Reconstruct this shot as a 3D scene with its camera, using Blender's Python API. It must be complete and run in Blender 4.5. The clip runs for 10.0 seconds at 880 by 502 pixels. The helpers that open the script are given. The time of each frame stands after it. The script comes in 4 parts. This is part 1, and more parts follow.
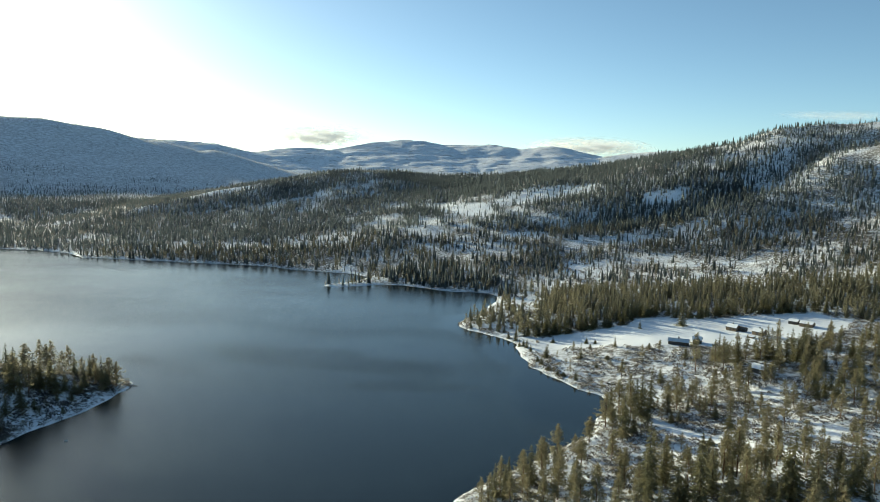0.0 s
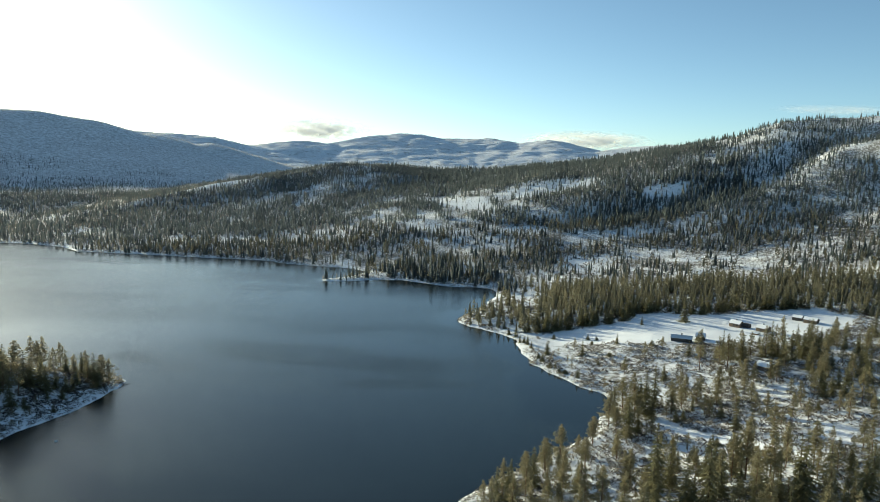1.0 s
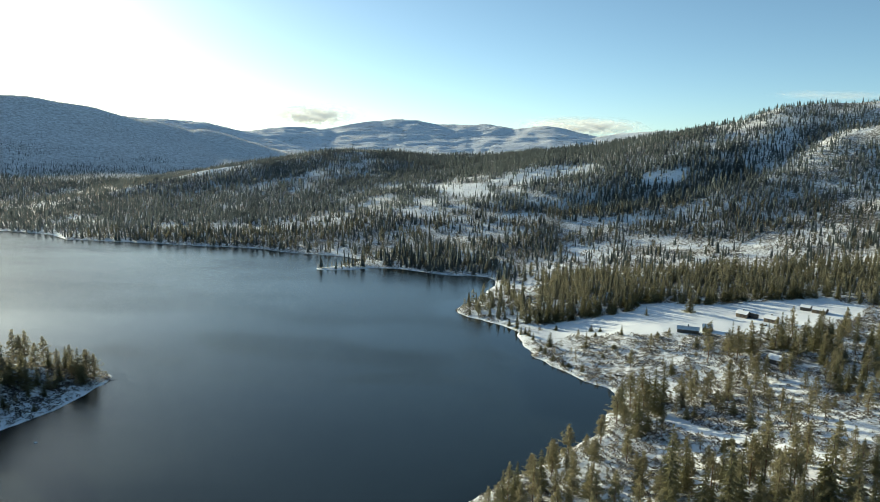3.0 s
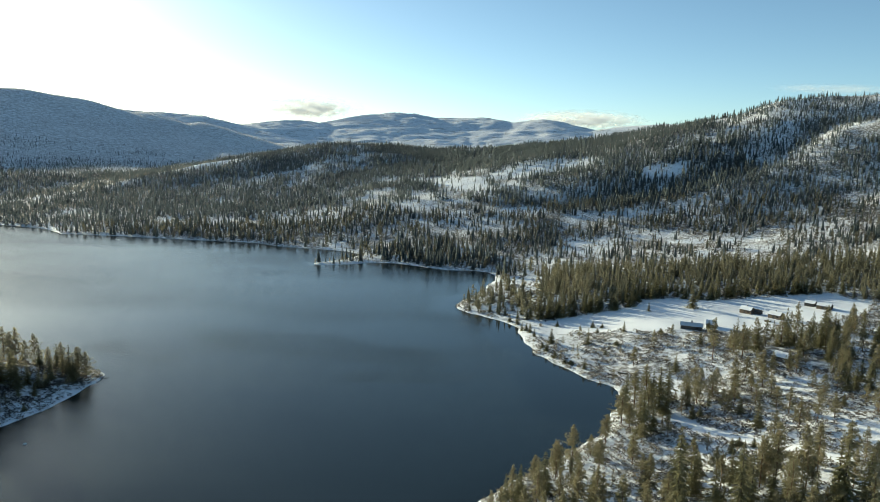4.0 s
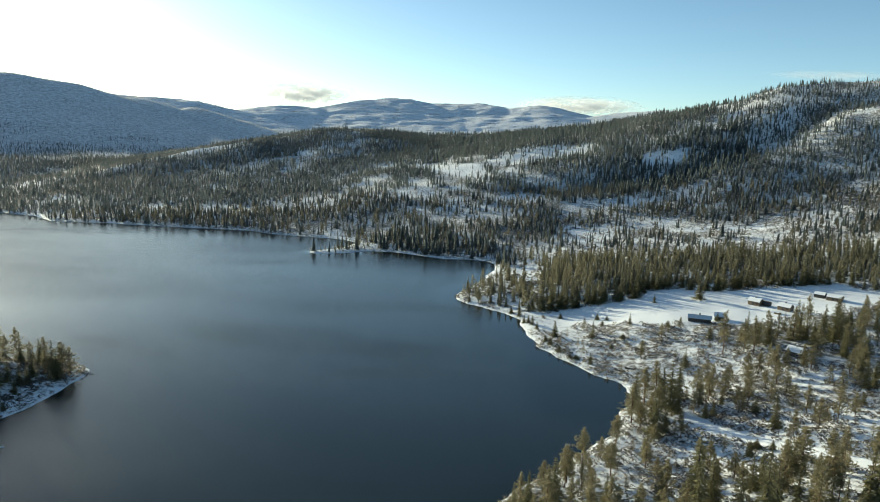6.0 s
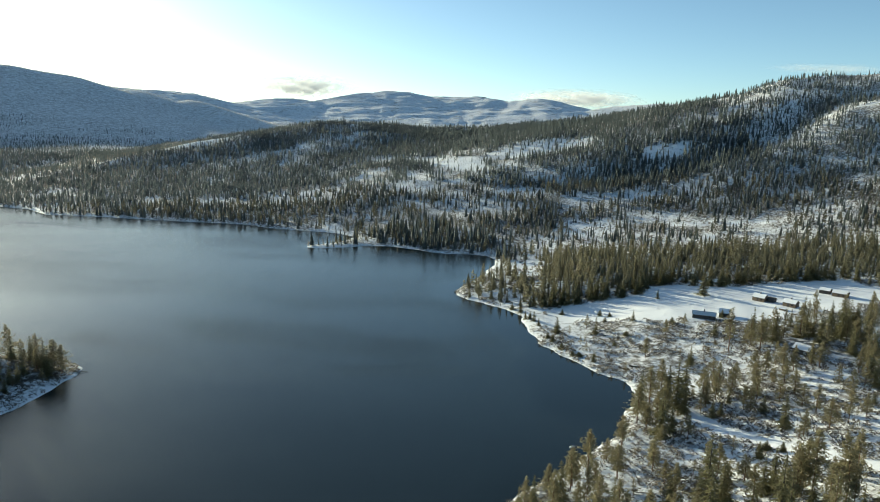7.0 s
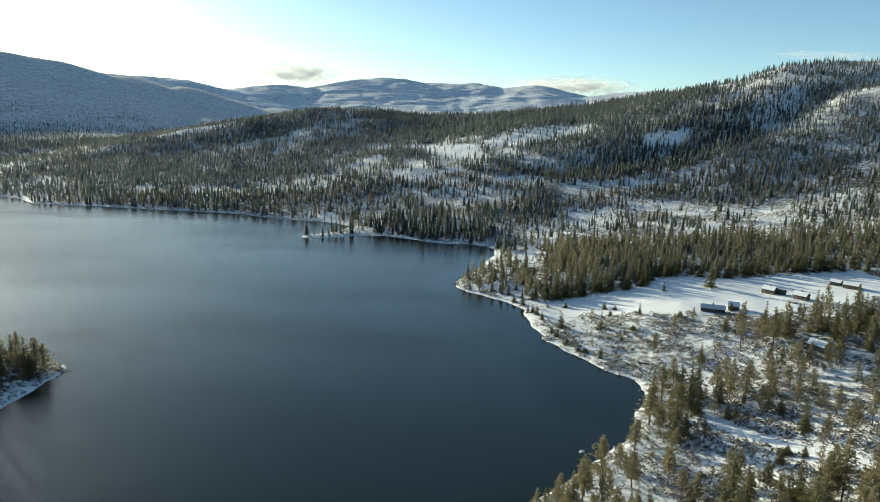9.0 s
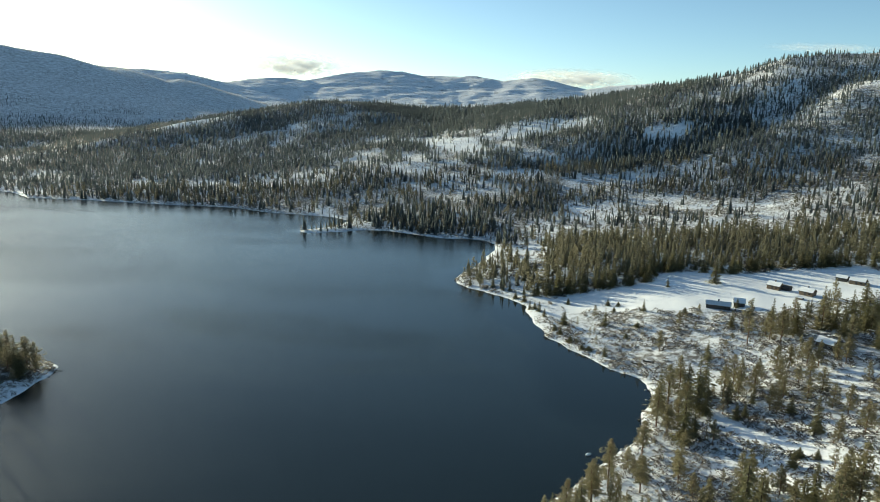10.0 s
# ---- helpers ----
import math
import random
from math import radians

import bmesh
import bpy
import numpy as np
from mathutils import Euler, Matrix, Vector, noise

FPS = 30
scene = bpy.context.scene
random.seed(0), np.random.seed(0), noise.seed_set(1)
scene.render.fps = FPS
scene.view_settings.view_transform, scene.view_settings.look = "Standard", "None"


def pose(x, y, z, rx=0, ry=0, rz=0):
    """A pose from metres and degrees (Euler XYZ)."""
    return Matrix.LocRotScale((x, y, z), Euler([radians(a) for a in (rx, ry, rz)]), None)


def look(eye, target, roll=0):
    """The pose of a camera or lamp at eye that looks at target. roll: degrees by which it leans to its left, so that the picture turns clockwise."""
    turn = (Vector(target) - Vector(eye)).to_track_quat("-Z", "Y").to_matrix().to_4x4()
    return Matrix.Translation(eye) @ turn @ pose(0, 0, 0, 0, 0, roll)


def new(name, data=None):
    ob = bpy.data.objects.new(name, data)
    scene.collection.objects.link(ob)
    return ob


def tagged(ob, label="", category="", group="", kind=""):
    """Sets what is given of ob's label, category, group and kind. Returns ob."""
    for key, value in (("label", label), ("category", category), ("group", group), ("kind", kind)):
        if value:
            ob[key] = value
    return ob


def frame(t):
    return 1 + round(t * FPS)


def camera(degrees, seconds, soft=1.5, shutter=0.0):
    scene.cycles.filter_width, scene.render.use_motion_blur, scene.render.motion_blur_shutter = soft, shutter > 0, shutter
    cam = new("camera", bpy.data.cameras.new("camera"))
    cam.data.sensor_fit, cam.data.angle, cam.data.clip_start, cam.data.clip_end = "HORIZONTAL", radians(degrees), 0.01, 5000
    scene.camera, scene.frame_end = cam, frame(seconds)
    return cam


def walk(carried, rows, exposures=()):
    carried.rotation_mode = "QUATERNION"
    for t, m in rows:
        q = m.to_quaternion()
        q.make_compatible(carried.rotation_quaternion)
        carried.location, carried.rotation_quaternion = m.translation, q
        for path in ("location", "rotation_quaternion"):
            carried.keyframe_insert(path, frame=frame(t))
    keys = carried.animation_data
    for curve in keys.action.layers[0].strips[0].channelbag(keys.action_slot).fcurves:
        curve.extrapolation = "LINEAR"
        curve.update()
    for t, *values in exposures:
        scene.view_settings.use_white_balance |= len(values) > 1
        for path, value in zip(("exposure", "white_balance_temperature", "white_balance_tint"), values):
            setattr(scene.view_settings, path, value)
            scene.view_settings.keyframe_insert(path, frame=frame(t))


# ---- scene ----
import functools

cam = camera(65.9, 10.0, soft=0.75)
PATH = [
    (0, (4.517, 4.838, 89.602), (4.499, 6.827, 89.387), 1.2),
    (0.5, (4.089, 7.872, 89.558), (4.074, 9.859, 89.334), 1.2),
    (1, (3.63, 10.938, 89.514), (3.619, 12.924, 89.281), 1.3),
    (1.5, (3.167, 14.003, 89.466), (3.16, 15.988, 89.222), 1.3),
    (2, (2.839, 16.994, 89.43), (2.836, 18.978, 89.177), 1.3),
    (2.5, (2.381, 19.96, 89.378), (2.381, 21.942, 89.115), 1.3),
    (4, (1.099, 28.896, 89.133), (1.109, 30.875, 88.842), 1.3),
    (4.5, (0.614, 31.852, 89.071), (0.627, 33.829, 88.77), 1.4),
    (5, (0.116, 34.843, 89.02), (0.133, 36.819, 88.71), 1.4),
    (5.5, (-0.371, 37.858, 88.958), (-0.35, 39.832, 88.638), 1.4),
    (7, (-1.733, 46.591, 88.689), (-1.703, 48.56, 88.34), 1.5),
    (7.5, (-2.227, 49.497, 88.61), (-2.193, 51.464, 88.252), 1.5),
    (8, (-2.689, 52.371, 88.553), (-2.652, 54.337, 88.186), 1.5),
    (8.5, (-3.131, 55.307, 88.512), (-3.089, 57.27, 88.136), 1.5),
    (9, (-3.489, 58.207, 88.432), (-3.445, 60.169, 88.047), 1.5),
    (9.5, (-3.913, 61.106, 88.351), (-3.867, 63.066, 87.956), 1.5),
    (10, (-4.421, 64.046, 88.288), (-4.371, 66.004, 87.884), 1.5),
]
walk(cam, [(t, look(eye, target, roll)) for t, eye, target, roll in PATH], [(0.0, 0.79, 6950, -8)])


# ---- light ----
SUN_AZ, SUN_EL = radians(-45), radians(12.0)
world = bpy.data.worlds.new("world")
scene.world = world
world.use_nodes = True
wn = world.node_tree
sky = wn.nodes.new("ShaderNodeTexSky")
sky.sky_type = "NISHITA"
sky.sun_disc = False
sky.sun_elevation, sky.sun_rotation = SUN_EL, SUN_AZ % (2 * math.pi)
sky.altitude, sky.air_density, sky.dust_density, sky.ozone_density = 1100, 0.7, 1.1, 2.0
wn.links.new(sky.outputs[0], wn.nodes["Background"].inputs[0])
wn.nodes["Background"].inputs[1].default_value = 0.112
sun_data = bpy.data.lights.new("sun", "SUN")
sun_data.energy, sun_data.angle, sun_data.color = 5.0, radians(0.53), (1.0, 0.91, 0.78)
sun = new("sun", sun_data)
sun_way = Vector((math.sin(SUN_AZ) * math.cos(SUN_EL), math.cos(SUN_AZ) * math.cos(SUN_EL), math.sin(SUN_EL)))
sun.matrix_world = look(sun_way * 900, (0, 0, 0))


# ---- land shape ----
def value_noise(x, y, seed):
    """Smooth noise in -1..1 on a unit lattice."""
    xi, yi = np.floor(x), np.floor(y)
    fx, fy = x - xi, y - yi
    fx, fy = fx * fx * (3 - 2 * fx), fy * fy * (3 - 2 * fy)

    def corner(a, b):
        v = np.sin(a * 127.1 + b * 311.7 + seed * 74.7) * 43758.5453
        return v - np.floor(v)
    low = corner(xi, yi) * (1 - fx) + corner(xi + 1, yi) * fx
    top = corner(xi, yi + 1) * (1 - fx) + corner(xi + 1, yi + 1) * fx
    return 2 * (low * (1 - fy) + top * fy) - 1


def fractal(x, y, size, seed, octaves=4, gain=0.5):
    total, amp = 0, 1.0
    for k in range(octaves):
        total = total + amp * value_noise(x / size + 17.3 * k, y / size - 9.1 * k, seed + k)
        size, amp = size / 2.03, amp * gain
    return total


def smooth(a, b, v):
    u = np.clip((v - a) / (b - a), 0, 1)
    return u * u * (3 - 2 * u)


LAKE = [(-4, 120), (8.7, 185.7), (18.5, 198.2), (27, 208), (39.7, 219), (46.9, 227), (51, 231.4), (55, 235.5), (58.5, 240.9), (61.8, 248.4), (63.7, 253.7),
        (66.6, 258.3), (69.1, 264.1), (70.8, 269.2), (70.8, 276), (70.2, 282.5), (67.4, 287.3), (63.4, 292.5), (59, 299.2), (51.5, 310.5), (47.8, 322), (45.2, 335),
        (43.2, 352), (43.9, 366), (37.5, 381.5), (27.5, 392.5), (19.1, 400.2), (13.4, 409.7), (13.0, 421.7), (22, 438.4), (32, 463), (41.5, 497), (44.1, 517.5),
        (39, 531), (25.9, 535), (6.6, 537.5), (-12.7, 551.2), (-33.2, 560.9), (-50.7, 562.5), (-66.7, 553.6), (-79.6, 547.5), (-97.5, 550), (-90, 559.5), (-75.3, 574),
        (-66, 595), (-65, 606), (-81.8, 622.6), (-103.8, 630.5), (-144, 642.6), (-168.4, 660.1), (-244.5, 675), (-313.9, 689), (-372, 697), (-409, 733), (-450, 751),
        (-500, 757), (-820, 930), (-1050, 750), (-1100, 200), (-700, -400), (-100, -300)]
ISLAND = [(-139.5, 212), (-138, 219.9), (-136.4, 229.5), (-133.1, 237.3), (-129.9, 246.2), (-127.8, 258.3), (-126.5, 273), (-128.3, 283.5), (-141.1, 293.7),
          (-171.9, 298.2), (-235, 312), (-262, 280), (-245, 230), (-205, 190), (-152, 196)]
CREST = [(-1100, 950, 20), (-658.4, 989.9, 0.7), (-528.2, 1064.7, 18.8), (-441.1, 1167.4, 47.3), (-334.4, 1268.7, 70.3), (-223.4, 1360.5, 93.8), (-0.2, 1481.3, 92.4),
         (122.5, 1502.2, 99.4), (228.9, 1398.4, 101.9), (295.1, 1289.1, 112.3), (345.6, 1207.4, 123.4), (389.8, 1114.2, 137.6), (427.8, 1051.2, 147.6), (492.1, 1010.7, 169.9),
         (595.6, 959.7, 184), (700, 880, 213), (900, 500, 156), (900, 0, 120), (500, -700, 84)]
LEFT_HILL = [(-2300, 1500, 330), (-1426.1, 2175.8, 259.3), (-1331.9, 2258.1, 251.6), (-1229.3, 2349.7, 233.3), (-1132.4, 2431.7, 182.7), (-1048.4, 2469.4, 200.3), (-952.5, 2487.2, 144.2), (-859.7, 2499.9, 172), (-764.7, 2509.2, 145.8), (-691.1, 2510.7, 40), (-628.9, 2485.2, 40), (-571.4, 2437.8, 40)]
FAR_RIDGE = [(-2600, 3000, 300), (-1498.4, 3440.4, 246.6), (-1352.2, 3608.1, 250.5), (-1202.2, 3714, 40), (-1099.5, 3849.9, 40), (-1038.3, 3950, 223.1), (-986.6, 4035.5, 235.8), (-826.6, 4194.2, 250.1), (-710.1, 4275.7, 221.3)]
FAR_TOP = [(-601.2, 4413.5, 40), (-506.9, 4476.4, 40), (-408.9, 4516.6, 316.8), (-293.5, 4555.9, 325.7), (-142.6, 4582.7, 324.9), (-6, 4605.2, 309.4), (299.4, 4595.6, 309.5),
           (446.8, 4544.5, 40), (558.2, 4521.3, 291.2), (677, 4515.7, 303.9), (871.6, 4441.6, 40), (1001.2, 4372.9, 40), (1092.4, 4330.6, 249.1), (1184.4, 4285.7, 264.5),
           (2258.2, 4023.9, 314.6)]


GULLY = [(586.4, 871.4), (509, 907.2), (361.3, 838.9), (243.9, 812.9), (140.8, 802.7)]


def to_line(x, y, line, closed=False):
    """Distance to a polyline, and its third coordinate at the nearest place."""
    best, z = np.full(np.shape(x), 1e9), np.zeros(np.shape(x))
    ends = line[1:] + line[:1] if closed else line[1:]
    for a, b in zip(line, ends):
        ex, ey = b[0] - a[0], b[1] - a[1]
        u = np.clip(((x - a[0]) * ex + (y - a[1]) * ey) / (ex * ex + ey * ey), 0, 1)
        d = np.hypot(x - a[0] - u * ex, y - a[1] - u * ey)
        near = d < best
        best = np.where(near, d, best)
        if len(a) > 2:
            z = np.where(near, a[2] + u * (b[2] - a[2]), z)
    return best, z


def crest_over(x, y):
    """Distance to the crest, and a crest height that passes smoothly from stretch to stretch."""
    rows = []
    for a, b in zip(CREST, CREST[1:]):
        ex, ey = b[0] - a[0], b[1] - a[1]
        u = np.clip(((x - a[0]) * ex + (y - a[1]) * ey) / (ex * ex + ey * ey), 0, 1)
        rows.append((np.hypot(x - a[0] - u * ex, y - a[1] - u * ey), a[2] + u * (b[2] - a[2])))
    near = functools.reduce(np.minimum, [d for d, _ in rows])
    weight = [np.exp(-(d - near) / (8 + 0.22 * near)) for d, _ in rows]
    return near, sum(w * z for w, (_, z) in zip(weight, rows)) / sum(weight)


def ridge(x, y, line, width, power):
    """A long hill under a polyline of crest points."""
    best = np.zeros(np.shape(x))
    for a, b in zip(line, line[1:]):
        ex, ey = b[0] - a[0], b[1] - a[1]
        u = np.clip(((x - a[0]) * ex + (y - a[1]) * ey) / (ex * ex + ey * ey), 0, 1)
        d = np.hypot(x - a[0] - u * ex, y - a[1] - u * ey)
        z = a[2] + u * (b[2] - a[2])
        best = np.maximum(best, z * np.exp(-(d / (width * np.clip(z / 280, 0.2, 1))) ** power))
    return best


def inside(x, y, line):
    odd = np.zeros(np.shape(x), bool)
    for a, b in zip(line, line[1:] + line[:1]):
        cross = (a[1] > y) != (b[1] > y)
        at = a[0] + (y - a[1]) * (b[0] - a[0]) / ((b[1] - a[1]) or 1e-9)
        odd ^= cross & (x < at)
    return odd


def shore(x, y):
    """Metres inland of the lake's shore; below 0 on the water."""
    wob_x, wob_y = x + 1.6 * value_noise(x / 9, y / 9, 3), y + 1.6 * value_noise(x / 9, y / 9, 5)
    d, _ = to_line(wob_x, wob_y, LAKE, True)
    d = np.where(inside(wob_x, wob_y, LAKE), -d, d)
    i, _ = to_line(wob_x, wob_y, ISLAND, True)
    i = np.where(inside(wob_x, wob_y, ISLAND), i, -i)
    return np.maximum(d, i), i


def height(x, y):
    x, y = np.asarray(x, float), np.asarray(y, float)
    d, isle = shore(x, y)
    land = np.clip(d, 0, None)
    dc, zc = crest_over(x, y)
    u = land / (land + dc + 1e-6)
    power = 1.15 + 1.0 * smooth(-100, 150, x) * smooth(1100, 600, y)
    hill = zc * u ** power * smooth(-6, 8, d - np.clip(isle, 0, None) * 5)
    cut, _ = to_line(x, y, GULLY)
    hill = hill - 11.0 * np.exp(-(cut / 30) ** 2) * smooth(14, 45, hill) * smooth(15, 90, dc)
    bench = np.minimum(land * 0.22, 0.9) + 1.0 * smooth(6, 60, land)
    bench = bench + 5.4 * smooth(20, 78, land) * smooth(20, 60, x) * smooth(640, 470, y)
    rough = fractal(x, y, 120, 11) * np.clip(hill, 0, 60) * 0.07 + fractal(x, y, 18, 23, 3) * np.minimum(land / 20, 1) * 0.55
    h = np.where(d > 0, bench + hill + rough * smooth(2, 14, land), np.maximum(d * 0.3, -12))
    h = h + np.where(isle > 0, 12.0 * smooth(3, 40, isle), 0)
    wx, wy = x + 45 * fractal(x, y, 420, 43, 3), y + 45 * fractal(x, y, 420, 47, 3)
    left = ridge(x, y, LEFT_HILL, 700, 1.35) * (1 + 0.035 * fractal(x, y, 260, 31, 5, 0.42))
    far = ridge(wx, wy, FAR_RIDGE, 1000, 1.25) * (1 + 0.017 * fractal(x, y, 240, 37, 6, 0.62))
    top = ridge(wx, wy, FAR_TOP, 1050, 1.25) * (1 + 0.017 * fractal(x, y, 260, 41, 6, 0.62))
    crags = 2.5 * fractal(x, y, 170, 53, 3, 0.65) + 5.0 * np.abs(fractal(x * 0.55, y, 90, 57, 3, 0.6)) + 4.0 * np.abs(fractal(x * 0.7, y, 48, 59, 2, 0.6))
    beyond = np.maximum(np.maximum(left, far + crags * smooth(20, 90, far)), top + crags * smooth(20, 90, top))
    k = smooth(900, 1500, np.hypot(x, y))
    return np.where(d > 0, np.maximum(np.maximum(h, 0.15), beyond * k), h)
# ---- end of land shape ----


# ---- materials ----
class Nodes:
    """Short spellings for building a material's nodes."""

    def __init__(self, name):
        self.m = bpy.data.materials.new(name)
        self.m.use_nodes = True
        self.t = self.m.node_tree
        self.b = self.t.nodes["Principled BSDF"]
        self.out = self.t.nodes["Material Output"]

    def put(self, socket, value):
        if isinstance(value, bpy.types.NodeSocket):
            self.t.links.new(value, socket)
        else:
            socket.default_value = value

    def node(self, kind, out=0, props=None, **inputs):
        n = self.t.nodes.new("ShaderNode" + kind)
        props = props or {}
        if "operation" in props:
            n.operation = props["operation"]
        if "data_type" in props:
            n.data_type = props["data_type"]
        if "interpolation_type" in props:
            n.interpolation_type = props["interpolation_type"]
        if "attribute_name" in props:
            n.attribute_name = props["attribute_name"]
        for key, value in inputs.items():
            self.put(n.inputs[int(key[1:])] if key[1:].isdigit() else n.inputs[key.replace("_", " ")], value)
        return n.outputs[out]

    def place(self):
        return self.node("NewGeometry")

    def local(self):
        return self.node("TexCoord", 3)

    def noise(self, where, scale, detail=3.0, rough=0.55):
        return self.node("TexNoise", 0, None, Vector=where, Scale=scale, Detail=detail, Roughness=rough)

    def ramp(self, value, a, b, low=0.0, high=1.0):
        return self.node("MapRange", 0, {"interpolation_type": "SMOOTHSTEP"}, i0=value, i1=a, i2=b, i3=low, i4=high)

    def mix(self, f, a, b):
        return self.node("Mix", 2, {"data_type": "RGBA"}, i0=f, i6=a, i7=b)

    def math(self, op, a, b=0.0):
        return self.node("Math", 0, {"operation": op}, i0=a, i1=b)

    def bump(self, h, strength, distance):
        return self.node("Bump", 0, None, Height=h, Strength=strength, Distance=distance)

    def shade(self, **inputs):
        for key, value in inputs.items():
            self.put(self.b.inputs[key.replace("_", " ")], value)
        return self.m


def rgb(r, g, b):
    return (r, g, b, 1.0)


def ground_material():
    n = Nodes("snowy_ground")
    p = n.place()
    cover = n.node("Attribute", 2, {"attribute_name": "cover"})
    fine, mid, big = n.noise(p, 1.8, 6, 0.75), n.noise(p, 0.4, 4, 0.6), n.noise(p, 0.03, 4, 0.6)
    veg = n.math("ADD", n.math("MULTIPLY", fine, 0.5), n.math("MULTIPLY", mid, 0.5))
    veg = n.math("ADD", veg, n.math("MULTIPLY", n.math("SUBTRACT", big, 0.5), 0.2))
    veg = n.math("ADD", veg, n.math("SUBTRACT", n.math("MULTIPLY", cover, 0.5), 0.5))
    wide = n.node("TexNoise", 0, None, Vector=n.node("Mapping", 0, None, Vector=p, Scale=(1.0, 1.0, 3.0)), Scale=0.09, Detail=6.0, Roughness=0.75)
    away = n.ramp(n.node("VectorMath", 1, {"operation": "LENGTH"}, i0=p), 1300.0, 2000.0)
    mask = n.ramp(veg, 0.30, 0.47)
    thin = n.math("ADD", n.math("MULTIPLY", cover, 0.62), n.math("MULTIPLY", n.math("SUBTRACT", wide, 0.5), 2.9))
    band = n.node("TexNoise", 0, None, Vector=n.node("Mapping", 0, None, Vector=p, Scale=(1.0, 1.0, 5.0)), Scale=0.016, Detail=7.0, Roughness=0.7)
    thin = n.math("ADD", thin, n.math("MULTIPLY", n.math("MULTIPLY", n.ramp(band, 0.53, 0.66), n.ramp(cover, 0.32, 0.2)), 0.55))
    thin = n.node("Clamp", 0, None, i0=thin, i1=0.0, i2=1.0)
    mask = n.math("ADD", n.math("MULTIPLY", mask, n.math("SUBTRACT", 1.0, away)), n.math("MULTIPLY", thin, away))
    snow = n.mix(big, rgb(0.82, 0.83, 0.85), rgb(0.90, 0.90, 0.90))
    heath = n.mix(fine, rgb(0.065, 0.058, 0.05), rgb(0.22, 0.198, 0.17))
    return n.shade(Base_Color=n.mix(mask, snow, heath), Roughness=n.ramp(mask, 0, 1, 0.6, 0.95),
                   Normal=n.bump(n.math("ADD", n.math("ADD", n.math("MULTIPLY", mid, 0.7), n.math("MULTIPLY", fine, 0.3)), n.math("MULTIPLY", n.math("MULTIPLY", wide, away), 10.0)), 0.5, 0.8))


def water_material():
    n = Nodes("lake_water")
    p = n.place()
    wind = n.node("Attribute", 2, {"attribute_name": "wind"})
    gust = n.math("MULTIPLY", wind, n.ramp(n.noise(n.node("Mapping", 0, None, Vector=p, Scale=(0.6, 1.5, 1.0)), 0.008, 4, 0.6), 0.3, 0.7, 0.55, 1.0))
    ripple = n.node("TexNoise", 0, None, Vector=n.node("Mapping", 0, None, Vector=p, Scale=(0.7, 1.0, 1.0)), Scale=4.5, Detail=3.0)
    return n.shade(Base_Color=rgb(0.010, 0.016, 0.017), Roughness=n.math("ADD", n.math("MULTIPLY", gust, 0.17), 0.02), IOR=1.33,
                   Normal=n.bump(ripple, n.math("ADD", n.math("MULTIPLY", gust, 0.5), 0.008), 0.12))


def needle_material(name, dark, light, tip):
    n = Nodes(name)
    isle = n.node("NewGeometry", 8)
    one = n.node("ObjectInfo", 5)
    f = n.math("FRACT", n.math("ADD", isle, one))
    col = n.mix(f, rgb(*dark), rgb(*light))
    col = n.mix(n.ramp(n.noise(n.place(), 0.28, 2), 0.4, 0.7, 0.0, 0.75), col, rgb(*tip))
    col = n.mix(n.ramp(n.noise(n.place(), 0.022, 3), 0.45, 0.62, 0.0, 0.55), col, rgb(*(0.8 * v for v in dark)))
    n.shade(Base_Color=col, Roughness=0.75)
    n.b.inputs["Specular IOR Level"].default_value = 0.25
    thin = n.node("BsdfTranslucent", 0, None, Color=n.mix(0.5, col, rgb(*(min(1.0, 2.0 * v) for v in tip))))
    n.t.links.new(n.node("MixShader", 0, None, i0=0.55, i1=n.b.outputs[0], i2=thin), n.out.inputs[0])
    return n.m


def bark_material(name, low, high):
    n = Nodes(name)
    f = n.noise(n.local(), 5.0, 5, 0.65)
    return n.shade(Base_Color=n.mix(f, rgb(*low), rgb(*high)), Roughness=0.9, Normal=n.bump(f, 0.6, 0.05))


def plank_material(name, low, high):
    n = Nodes(name)
    f = n.node("TexNoise", 0, None, Vector=n.node("Mapping", 0, None, Vector=n.local(), Scale=(0.6, 0.6, 6.0)), Scale=2.0, Detail=5.0)
    return n.shade(Base_Color=n.mix(f, rgb(*low), rgb(*high)), Roughness=0.85, Normal=n.bump(f, 0.4, 0.02))


def snow_material():
    n = Nodes("snow")
    f = n.noise(n.local(), 1.3, 4)
    return n.shade(Base_Color=n.mix(f, rgb(0.80, 0.81, 0.83), rgb(0.88, 0.88, 0.88)), Roughness=0.6, Normal=n.bump(f, 0.4, 0.1))


M_GROUND, M_WATER, M_SNOW = ground_material(), water_material(), snow_material()
n_wake = Nodes("rippled_water")
M_WAKE = n_wake.shade(Base_Color=rgb(0.010, 0.016, 0.017), Roughness=0.12, IOR=1.33, Normal=n_wake.bump(n_wake.noise(n_wake.place(), 0.8, 3), 0.7, 0.5))
M_SPRUCE = needle_material("spruce_needles", (0.125, 0.13, 0.09), (0.19, 0.185, 0.122), (0.23, 0.205, 0.14))
M_OLIVE_SPRUCE = needle_material("olive_spruce_needles", (0.13, 0.135, 0.076), (0.205, 0.2, 0.108), (0.25, 0.222, 0.13))
# distant spruces: blue-grey haze is mixed into the needle colour
M_HAZED_SPRUCE = needle_material("hazed_spruce_needles", (0.068, 0.086, 0.088), (0.115, 0.134, 0.132), (0.135, 0.15, 0.145))
